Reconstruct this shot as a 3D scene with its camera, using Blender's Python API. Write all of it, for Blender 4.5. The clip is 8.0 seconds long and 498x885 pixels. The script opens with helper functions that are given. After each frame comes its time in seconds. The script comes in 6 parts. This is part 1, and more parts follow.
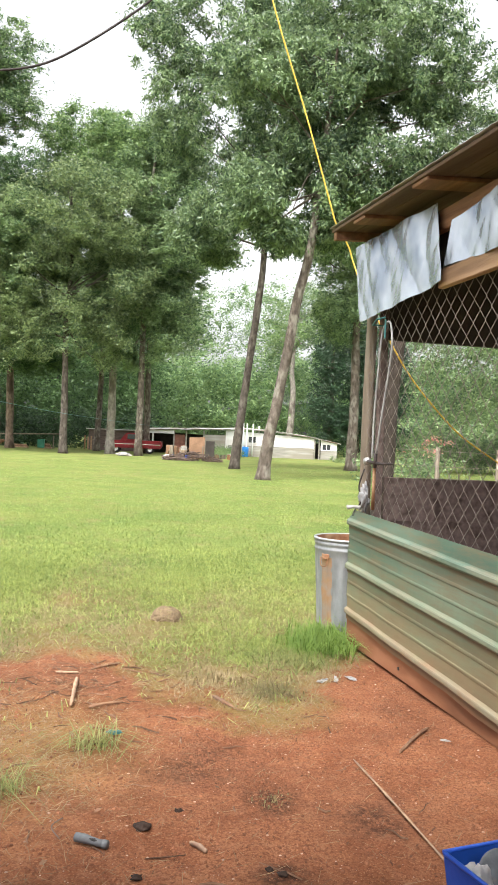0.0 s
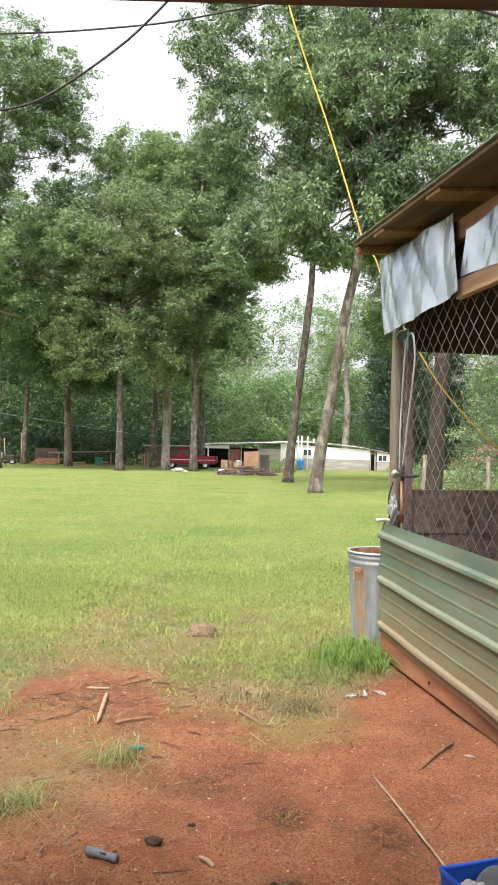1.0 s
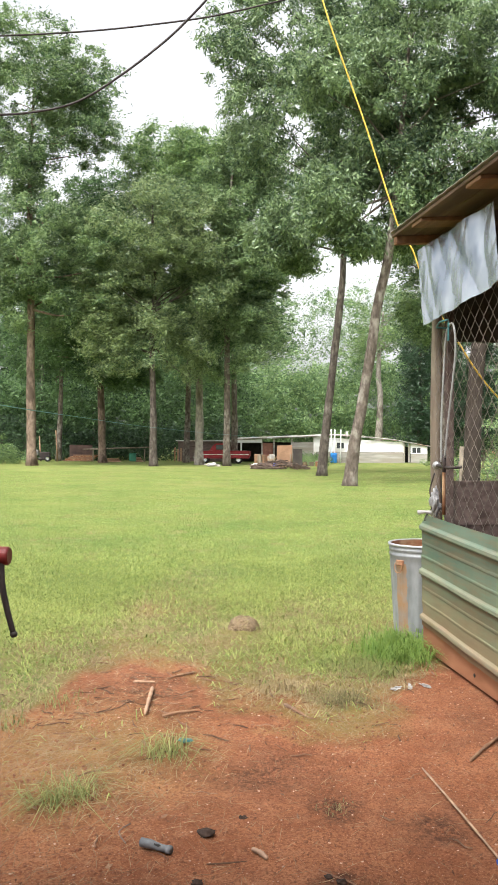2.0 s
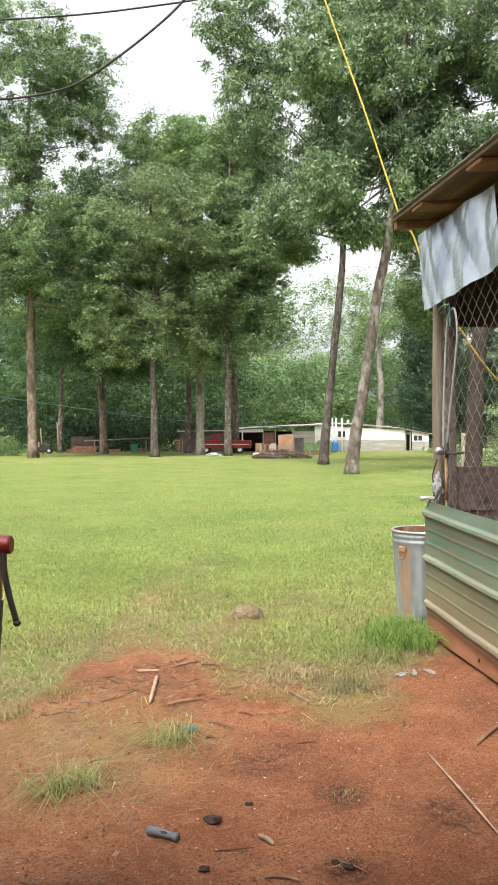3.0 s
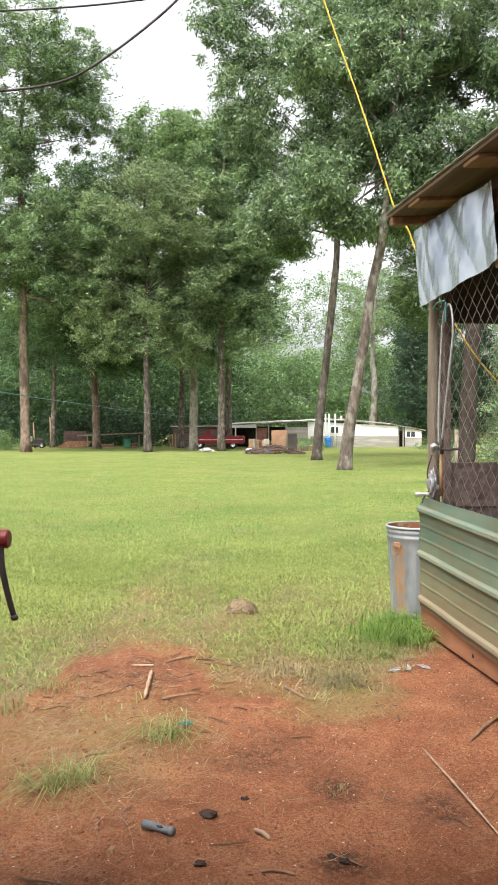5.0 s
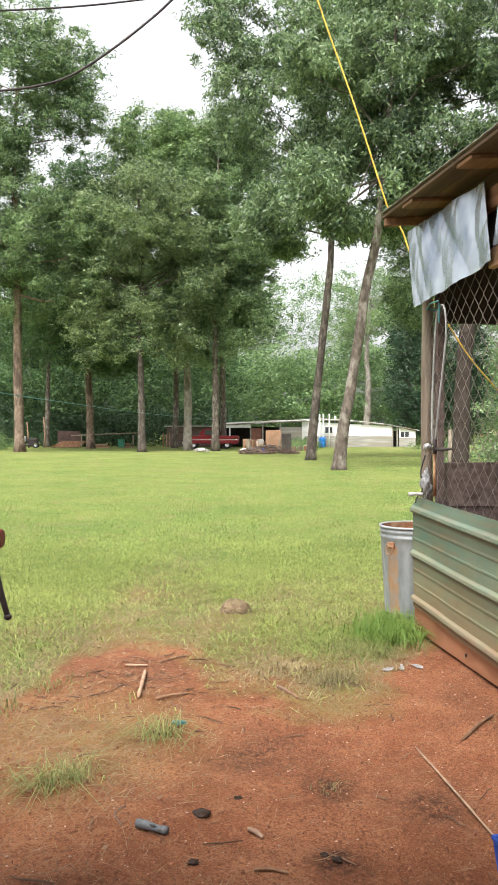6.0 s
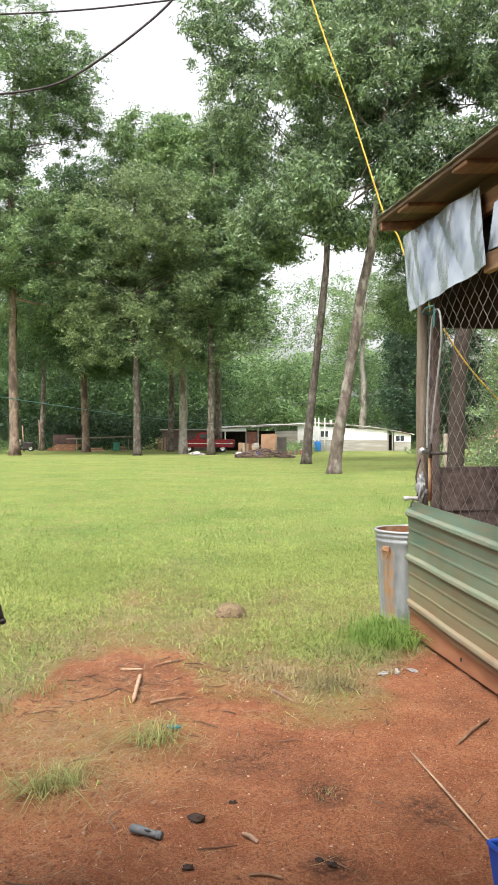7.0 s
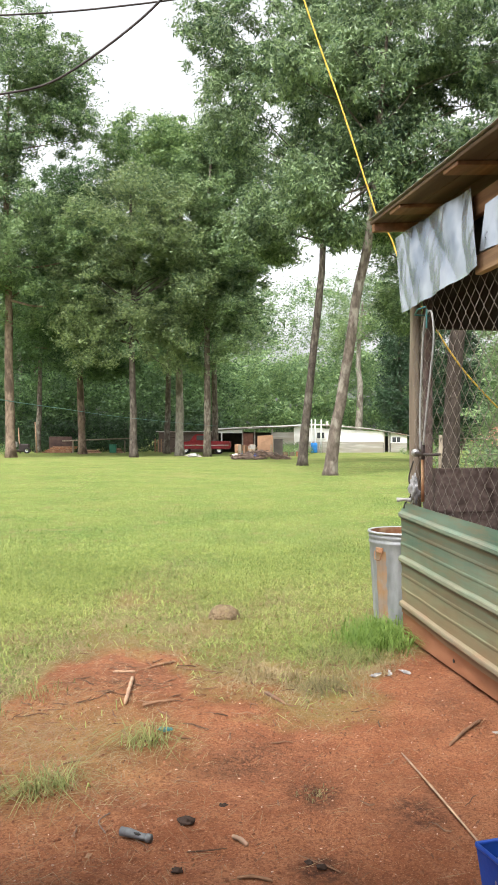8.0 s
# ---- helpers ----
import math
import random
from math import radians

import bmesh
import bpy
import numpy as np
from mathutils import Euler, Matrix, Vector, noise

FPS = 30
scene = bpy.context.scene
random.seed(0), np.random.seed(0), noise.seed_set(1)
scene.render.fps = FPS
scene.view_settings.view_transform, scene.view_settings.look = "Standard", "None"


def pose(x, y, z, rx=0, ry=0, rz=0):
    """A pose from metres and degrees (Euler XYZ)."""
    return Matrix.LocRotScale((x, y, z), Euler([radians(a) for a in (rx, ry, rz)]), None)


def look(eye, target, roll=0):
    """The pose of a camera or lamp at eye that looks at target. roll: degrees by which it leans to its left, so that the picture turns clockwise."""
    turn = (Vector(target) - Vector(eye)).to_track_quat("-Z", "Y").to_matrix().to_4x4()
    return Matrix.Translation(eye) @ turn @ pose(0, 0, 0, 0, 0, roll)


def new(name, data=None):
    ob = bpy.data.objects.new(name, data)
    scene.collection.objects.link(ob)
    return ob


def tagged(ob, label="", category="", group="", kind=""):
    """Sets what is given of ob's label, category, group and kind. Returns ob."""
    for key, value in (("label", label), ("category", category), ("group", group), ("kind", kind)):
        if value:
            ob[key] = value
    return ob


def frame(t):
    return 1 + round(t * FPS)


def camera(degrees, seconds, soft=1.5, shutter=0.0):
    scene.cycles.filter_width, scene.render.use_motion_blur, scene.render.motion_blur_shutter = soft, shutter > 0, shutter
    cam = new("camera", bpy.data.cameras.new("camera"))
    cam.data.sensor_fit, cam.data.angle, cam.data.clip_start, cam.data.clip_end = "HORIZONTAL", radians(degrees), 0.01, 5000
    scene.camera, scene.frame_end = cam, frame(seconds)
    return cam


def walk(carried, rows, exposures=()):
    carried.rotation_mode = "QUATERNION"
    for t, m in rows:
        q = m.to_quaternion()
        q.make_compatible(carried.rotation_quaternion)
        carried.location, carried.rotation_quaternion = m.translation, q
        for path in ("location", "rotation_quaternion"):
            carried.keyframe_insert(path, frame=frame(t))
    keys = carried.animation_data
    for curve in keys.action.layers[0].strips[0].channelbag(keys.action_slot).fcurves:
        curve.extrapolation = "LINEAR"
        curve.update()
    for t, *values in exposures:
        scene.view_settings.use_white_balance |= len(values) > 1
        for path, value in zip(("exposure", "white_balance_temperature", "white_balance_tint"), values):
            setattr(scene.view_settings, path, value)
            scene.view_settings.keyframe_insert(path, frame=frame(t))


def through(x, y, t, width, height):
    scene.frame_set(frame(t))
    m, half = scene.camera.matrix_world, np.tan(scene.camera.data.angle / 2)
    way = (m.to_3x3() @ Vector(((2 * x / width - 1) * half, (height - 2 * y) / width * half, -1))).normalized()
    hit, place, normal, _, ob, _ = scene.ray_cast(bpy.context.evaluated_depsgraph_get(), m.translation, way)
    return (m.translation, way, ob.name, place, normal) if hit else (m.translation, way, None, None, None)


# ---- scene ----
cam = camera(33.6, 8.0, soft=0.6)
PATH = [
    (0, (-0.018, 0.967, 1.371), (0.151, 2.959, 1.369), 2.5),
    (0.5, (0.115, 0.956, 1.378), (0.222, 2.952, 1.435), 1.6),
    (1, (0.18, 0.915, 1.393), (0.21, 2.915, 1.419), 1.1),
    (1.5, (0.136, 0.91, 1.395), (0.106, 2.909, 1.413), 0.9),
    (3, (0.127, 0.93, 1.379), (0.076, 2.929, 1.365), -0.4),
    (3.5, (0.124, 0.937, 1.379), (0.076, 2.936, 1.357), -0.5),
    (4, (0.116, 0.932, 1.381), (0.073, 2.931, 1.356), -0.3),
    (4.5, (0.111, 0.934, 1.378), (0.072, 2.933, 1.353), -0.2),
    (6, (0.114, 0.925, 1.377), (0.094, 2.925, 1.352), -0.1),
    (6.5, (0.115, 0.924, 1.379), (0.101, 2.924, 1.359), -0.1),
    (7, (0.114, 0.926, 1.378), (0.105, 2.926, 1.362), 0.0),
    (7.5, (0.117, 0.928, 1.378), (0.11, 2.928, 1.365), -0.0),
    (8, (0.14, 0.93, 1.378), (0.139, 2.93, 1.366), -0.1),
]
walk(cam, [(t, look(eye, target, roll)) for t, eye, target, roll in PATH],
     exposures=[(0.0, 1.62), (0.5, 1.55), (1.0, 1.50), (1.5, 1.46), (8.0, 1.46)])

# ---- light: bright overcast ----
world = bpy.data.worlds.new("sky")
scene.world = world
world.use_nodes = True
wn = world.node_tree
sky = wn.nodes.new("ShaderNodeTexSky")
sky.sky_type, sky.sun_disc = "NISHITA", False
sky.sun_elevation, sky.sun_rotation = radians(58), radians(200)
sky.air_density, sky.dust_density, sky.ozone_density = 1.0, 6.0, 0.6
grey = wn.nodes.new("ShaderNodeHueSaturation")
grey.inputs["Saturation"].default_value = 0.12
wn.links.new(sky.outputs["Color"], grey.inputs["Color"])
wn.links.new(grey.outputs["Color"], wn.nodes["Background"].inputs["Color"])
wn.nodes["Background"].inputs["Strength"].default_value = 0.15
sun = new("sun", bpy.data.lights.new("sun", "SUN"))
sun.data.energy, sun.data.angle, sun.data.color = 1.2, radians(25), (1.0, 0.96, 0.9)
sun.matrix_world = look((0, 0, 50), (12, 26, 0))


# ---- materials ----
def mat(name, c1, c2, scale=6.0, rough=0.8, bump=0.3, bump_scale=60.0, metal=0.0, c3=None, patch=1.2, amount=0.5,
        island=0.0, stretch=(1, 1, 1), distance=0.01, spec=0.3):
    """Two colours by fine noise, a third by broad patches, relief by a finer noise."""
    m = bpy.data.materials.new(name)
    m.use_nodes = True
    nt = m.node_tree
    b = nt.nodes["Principled BSDF"]
    b.inputs["Roughness"].default_value, b.inputs["Metallic"].default_value = rough, metal
    b.inputs["Specular IOR Level"].default_value = spec
    co = nt.nodes.new("ShaderNodeTexCoord")
    mp = nt.nodes.new("ShaderNodeMapping")
    mp.inputs["Scale"].default_value = stretch
    nt.links.new(co.outputs["Object"], mp.inputs["Vector"])

    def tex(sc, detail=5.0):
        n = nt.nodes.new("ShaderNodeTexNoise")
        n.inputs["Scale"].default_value, n.inputs["Detail"].default_value = sc, detail
        nt.links.new(mp.outputs["Vector"], n.inputs["Vector"])
        return n

    def mix(fac, a, c):
        x = nt.nodes.new("ShaderNodeMix")
        x.data_type = "RGBA"
        for socket, v in ((x.inputs["Factor"], fac), (x.inputs["A"], a), (x.inputs["B"], c)):
            if isinstance(v, bpy.types.NodeSocket):
                nt.links.new(v, socket)
            else:
                socket.default_value = v
        return x.outputs["Result"]

    def ramp(v, lo, hi):
        r = nt.nodes.new("ShaderNodeMapRange")
        r.inputs["From Min"].default_value, r.inputs["From Max"].default_value = lo, hi
        nt.links.new(v, r.inputs["Value"])
        return r.outputs["Result"]

    col = mix(ramp(tex(scale).outputs["Fac"], 0.3, 0.7), (*c1, 1), (*c2, 1))
    if c3:
        f = ramp(tex(patch, 3).outputs["Fac"], 0.62 - 0.3 * amount, 0.72 - 0.2 * amount)
        col = mix(f, col, (*c3, 1))
    if island:
        g = nt.nodes.new("ShaderNodeNewGeometry")
        h = nt.nodes.new("ShaderNodeHueSaturation")
        nt.links.new(ramp_to(nt, g.outputs["Random Per Island"], 1 - island, 1 + island), h.inputs["Value"])
        nt.links.new(col, h.inputs["Color"])
        col = h.outputs["Color"]
    nt.links.new(col, b.inputs["Base Color"])
    if bump:
        bp = nt.nodes.new("ShaderNodeBump")
        bp.inputs["Strength"].default_value, bp.inputs["Distance"].default_value = bump, distance
        nt.links.new(tex(bump_scale, 4).outputs["Fac"], bp.inputs["Height"])
        nt.links.new(bp.outputs["Normal"], b.inputs["Normal"])
    return m


def ramp_to(nt, v, lo, hi):
    r = nt.nodes.new("ShaderNodeMapRange")
    r.inputs["To Min"].default_value, r.inputs["To Max"].default_value = lo, hi
    nt.links.new(v, r.inputs["Value"])
    return r.outputs["Result"]


def leaf_mat(name, c1, c2, rough=0.38, through=0.30, tint=1.5):
    """Leaf or blade: colour differs leaf by leaf, some light passes through."""
    m = bpy.data.materials.new(name)
    m.use_nodes = True
    nt = m.node_tree
    b = nt.nodes["Principled BSDF"]
    b.inputs["Roughness"].default_value = rough
    b.inputs["Specular IOR Level"].default_value = 0.45
    g = nt.nodes.new("ShaderNodeNewGeometry")
    x = nt.nodes.new("ShaderNodeMix")
    x.data_type = "RGBA"
    x.inputs["A"].default_value, x.inputs["B"].default_value = (*c1, 1), (*c2, 1)
    co = nt.nodes.new("ShaderNodeTexCoord")
    n = nt.nodes.new("ShaderNodeTexNoise")
    n.inputs["Scale"].default_value = 0.35
    nt.links.new(co.outputs["Object"], n.inputs["Vector"])
    a = nt.nodes.new("ShaderNodeMath")
    a.operation = "MULTIPLY_ADD"
    nt.links.new(g.outputs["Random Per Island"], a.inputs[0])
    a.inputs[1].default_value = 1.0
    s = nt.nodes.new("ShaderNodeMapRange")
    s.inputs["From Min"].default_value, s.inputs["From Max"].default_value = 0.35, 0.65
    s.inputs["To Min"].default_value, s.inputs["To Max"].default_value = -0.2, 0.25
    nt.links.new(n.outputs["Fac"], s.inputs["Value"])
    nt.links.new(s.outputs["Result"], a.inputs[2])
    nt.links.new(a.outputs[0], x.inputs["Factor"])
    nt.links.new(x.outputs["Result"], b.inputs["Base Color"])
    t = nt.nodes.new("ShaderNodeBsdfTranslucent")
    hs = nt.nodes.new("ShaderNodeHueSaturation")
    hs.inputs["Value"].default_value = tint
    nt.links.new(x.outputs["Result"], hs.inputs["Color"])
    nt.links.new(hs.outputs["Color"], t.inputs["Color"])
    ms = nt.nodes.new("ShaderNodeMixShader")
    ms.inputs[0].default_value = through
    nt.links.new(b.outputs[0], ms.inputs[1])
    nt.links.new(t.outputs[0], ms.inputs[2])
    nt.links.new(ms.outputs[0], nt.nodes["Material Output"].inputs["Surface"])
    return m


OAK = leaf_mat("oak_leaf", (0.044, 0.088, 0.042), (0.235, 0.325, 0.145))
OAK_NEAR = leaf_mat("oak_leaf_dark", (0.032, 0.068, 0.038), (0.225, 0.305, 0.150))
OLIVE = leaf_mat("olive_leaf", (0.046, 0.086, 0.042), (0.245, 0.310, 0.138))
BRIGHT = leaf_mat("bright_leaf", (0.060, 0.115, 0.046), (0.235, 0.335, 0.125))
# Canopy shade is put into these two leaf colours, darker than open foliage.
SHADE = leaf_mat("painted_shade_leaf", (0.018, 0.047, 0.019), (0.110, 0.190, 0.066), rough=0.6)
DEEP_SHADE = leaf_mat("deep_shade_leaf", (0.008, 0.022, 0.010), (0.040, 0.085, 0.028), rough=0.7, through=0.15)
CEDAR = leaf_mat("cedar_leaf", (0.016, 0.040, 0.020), (0.04, 0.085, 0.038), through=0.15)
# Distance haze and brighter light are put into this paler leaf colour.
HAZY_FARLEAF = leaf_mat("hazy_far_leaf", (0.065, 0.125, 0.055), (0.235, 0.34, 0.145), rough=0.7)
BLADE = leaf_mat("grass_blade", (0.115, 0.168, 0.032), (0.345, 0.375, 0.115), rough=0.5)
BLADE_FAR = leaf_mat("far_grass_blade", (0.095, 0.160, 0.034), (0.260, 0.320, 0.088), rough=0.5)
WEED = leaf_mat("weed_blade", (0.10, 0.175, 0.032), (0.20, 0.29, 0.06), rough=0.6)
TUFT = leaf_mat("tuft_blade", (0.105, 0.130, 0.036), (0.29, 0.29, 0.11), rough=0.6)
STRAW = leaf_mat("straw_blade", (0.17, 0.125, 0.062), (0.34, 0.265, 0.145), rough=0.8, through=0.15)
DRYWEED = leaf_mat("dry_weed", (0.085, 0.07, 0.03), (0.19, 0.165, 0.07), rough=0.8, through=0.15)
PINESTRAW = leaf_mat("pine_straw", (0.12, 0.066, 0.036), (0.36, 0.24, 0.135), rough=0.8, through=0.1)
BARK = mat("bark", (0.060, 0.047, 0.038), (0.165, 0.135, 0.112), 3.2, 0.95, 1.0, 7.0, c3=(0.21, 0.19, 0.16), patch=1.6, amount=0.4, stretch=(2.2, 2.2, 1.1), distance=0.07)
BARK_PALE = mat("bark_pale", (0.20, 0.175, 0.15), (0.36, 0.325, 0.285), 3.2, 0.95, 1.0, 7.0, c3=(0.13, 0.11, 0.09), patch=0.9, amount=0.4, stretch=(2.2, 2.2, 1.1), distance=0.07)
BARK_DARK = mat("bark_dark", (0.038, 0.030, 0.025), (0.115, 0.095, 0.08), 3.2, 0.95, 1.0, 7.0, c3=(0.14, 0.125, 0.105), patch=1.6, amount=0.3, stretch=(2.2, 2.2, 1.1), distance=0.07)
BARK_BLACK = mat("bark_black", (0.022, 0.016, 0.013), (0.055, 0.042, 0.035), 3.2, 0.95, 1.0, 9.0, c3=(0.035, 0.026, 0.02), patch=2.0, amount=0.4, stretch=(2.2, 2.2, 1.1), distance=0.05)
BARK_RED = mat("bark_red", (0.13, 0.09, 0.068), (0.27, 0.20, 0.155), 3.2, 0.95, 1.0, 7.0, c3=(0.085, 0.06, 0.045), patch=0.9, amount=0.5, stretch=(2.2, 2.2, 1.1), distance=0.07)
WOOD_PALE = mat("pale_pine", (0.30, 0.185, 0.105), (0.44, 0.29, 0.18), 9, 0.75, 0.5, 50, c3=(0.2, 0.12, 0.07), patch=2.5, amount=0.4, stretch=(0.25, 3, 3))
WOOD_RAW = mat("weathered_pine", (0.14, 0.068, 0.034), (0.27, 0.145, 0.076), 9, 0.75, 0.5, 50, c3=(0.16, 0.09, 0.05), patch=2.5, amount=0.5, stretch=(0.25, 3, 3))
WOOD_DARK = mat("dark_boards", (0.10, 0.072, 0.064), (0.19, 0.14, 0.125), 8, 0.85, 0.5, 45, c3=(0.075, 0.052, 0.046), patch=3, amount=0.25, stretch=(0.3, 3, 3))
WOOD_UNDER = mat("roof_boards", (0.085, 0.055, 0.036), (0.19, 0.13, 0.085), 8, 0.85, 0.5, 45, c3=(0.075, 0.045, 0.03), patch=2.0, amount=0.5, stretch=(0.25, 3, 3))
WOOD_GREY = mat("grey_wood", (0.15, 0.12, 0.09), (0.27, 0.23, 0.175), 10, 0.9, 0.6, 50, c3=(0.14, 0.105, 0.08), patch=2, amount=0.5, stretch=(3, 3, 0.3))
CLAY_WOOD = mat("clay_stained_board", (0.225, 0.093, 0.045), (0.33, 0.15, 0.078), 5, 0.95, 0.25, 40, c3=(0.15, 0.065, 0.033), patch=1.5, amount=0.3, stretch=(0.6, 2, 2), distance=0.004)
GALV = mat("galvanised_sheet", (0.40, 0.45, 0.52), (0.62, 0.67, 0.74), 5, 0.26, 0.35, 7.0, metal=0.68, c3=(0.25, 0.30, 0.38), patch=2.6, amount=0.4, distance=0.012, stretch=(1.0, 1.0, 0.8))
ZINC = mat("can_zinc", (0.32, 0.335, 0.35), (0.44, 0.45, 0.465), 12, 0.48, 0.15, 60, metal=0.45, c3=(0.36, 0.37, 0.38), patch=5, amount=0.4, stretch=(1, 1, 0.5))
RUST = mat("rust", (0.15, 0.06, 0.028), (0.28, 0.14, 0.075), 14, 0.95, 0.5, 80, c3=(0.30, 0.19, 0.11), patch=6, amount=0.4)
STEEL = mat("wire_steel", (0.15, 0.125, 0.105), (0.28, 0.245, 0.215), 20, 0.55, 0.1, 90, metal=0.6)
BRIGHT_STEEL = mat("bright_steel", (0.28, 0.28, 0.275), (0.42, 0.42, 0.42), 20, 0.35, 0.1, 90, metal=0.7)
BLACK_METAL = mat("black_iron", (0.025, 0.02, 0.02), (0.055, 0.04, 0.037), 15, 0.55, 0.3, 70)
RED_PAINT = mat("red_paint", (0.13, 0.014, 0.015), (0.21, 0.026, 0.024), 9, 0.45, 0.2, 60, c3=(0.13, 0.03, 0.025), patch=7, amount=0.4)
TRUCK_RED = mat("truck_red", (0.22, 0.012, 0.018), (0.32, 0.022, 0.030), 3, 0.35, 0.0, c3=(0.20, 0.02, 0.02), patch=1.5, amount=0.4)
RUBBER = mat("rubber", (0.018, 0.018, 0.018), (0.035, 0.034, 0.032), 12, 0.8, 0.2, 60)
CABLE = mat("black_cable", (0.022, 0.018, 0.017), (0.05, 0.042, 0.038), 14, 0.7, 0.2, 60)
YELLOW = mat("yellow_hose", (0.46, 0.29, 0.04), (0.62, 0.42, 0.075), 12, 0.5, 0.1, 50, c3=(0.5, 0.33, 0.05), patch=3, amount=0.4)
HOSE_GREY = mat("grey_hose", (0.24, 0.24, 0.235), (0.36, 0.36, 0.35), 18, 0.45, 0.3, 160)
TEAL = mat("teal_line", (0.03, 0.12, 0.125), (0.06, 0.19, 0.195), 8, 0.5, 0.1, 50)
BLUE = mat("blue_plastic", (0.012, 0.06, 0.36), (0.025, 0.10, 0.48), 5, 0.35, 0.1, 50, c3=(0.02, 0.07, 0.30), patch=6, amount=0.3)
WHITE_PAINT = mat("white_siding", (0.72, 0.715, 0.70), (0.84, 0.84, 0.83), 1.2, 0.7, 0.2, 20, c3=(0.60, 0.58, 0.54), patch=0.5, amount=0.3)
GREY_SIDING = mat("weathered_siding", (0.25, 0.235, 0.21), (0.40, 0.38, 0.345), 2.0, 0.85, 0.3, 20, c3=(0.28, 0.25, 0.21), patch=0.7, amount=0.5, stretch=(0.4, 1, 3))
ROOFING = mat("tin_roof", (0.36, 0.35, 0.33), (0.55, 0.54, 0.52), 1.5, 0.6, 0.2, 20, metal=0.2, c3=(0.27, 0.19, 0.14), patch=0.6, amount=0.5)
# Near-black that paints shade inside coop and shed; also colours one dark panel.
INSIDE_SHADE_AND_PANEL = mat("inside_shade_and_panel", (0.03, 0.026, 0.024), (0.07, 0.06, 0.052), 2, 0.9, 0.2, 20)
PLYWOOD = mat("plywood", (0.20, 0.112, 0.068), (0.30, 0.18, 0.112), 2.5, 0.85, 0.2, 30, c3=(0.15, 0.085, 0.05), patch=1.2, amount=0.4)
DEBRIS = mat("brush_wood", (0.075, 0.05, 0.042), (0.20, 0.145, 0.118), 5, 0.95, 0.4, 30, island=0.5)
TWIG = mat("dry_stick", (0.15, 0.076, 0.044), (0.28, 0.165, 0.10), 14, 0.9, 0.5, 80, c3=(0.16, 0.10, 0.07), patch=8, amount=0.4)
BLEACHED = mat("bleached_wood", (0.25, 0.145, 0.09), (0.42, 0.28, 0.185), 16, 0.9, 0.5, 90, c3=(0.26, 0.17, 0.12), patch=9, amount=0.45)
CAST = mat("grey_fitting", (0.075, 0.080, 0.088), (0.14, 0.148, 0.158), 18, 0.6, 0.3, 90, c3=(0.26, 0.17, 0.12), patch=10, amount=0.3)
CHAR = mat("dark_lump", (0.018, 0.011, 0.008), (0.05, 0.03, 0.022), 25, 0.9, 0.8, 60)
WHITE_RAG = mat("white_rag", (0.27, 0.265, 0.26), (0.42, 0.41, 0.40), 12, 0.85, 0.4, 40, c3=(0.48, 0.42, 0.38), patch=6, amount=0.4)
FOIL = mat("dull_foil", (0.22, 0.22, 0.225), (0.40, 0.40, 0.41), 14, 0.4, 0.5, 50, metal=0.4, c3=(0.12, 0.12, 0.125), patch=16, amount=0.5)
PEBBLE = mat("pebble", (0.26, 0.12, 0.07), (0.56, 0.40, 0.31), 20, 0.9, 0.3, 80, island=0.35)
GREEN_BIN = mat("green_plastic", (0.02, 0.13, 0.08), (0.04, 0.19, 0.12), 3, 0.5, 0.1, 30)
GLASS_DARK = mat("dark_glass", (0.03, 0.035, 0.04), (0.06, 0.065, 0.07), 2, 0.15, 0.0, spec=0.6)
CHROME = mat("chrome", (0.55, 0.55, 0.55), (0.7, 0.7, 0.7), 5, 0.25, 0.0, metal=0.9)
PINK = leaf_mat("pink_flower", (0.50, 0.16, 0.16), (0.65, 0.30, 0.27))


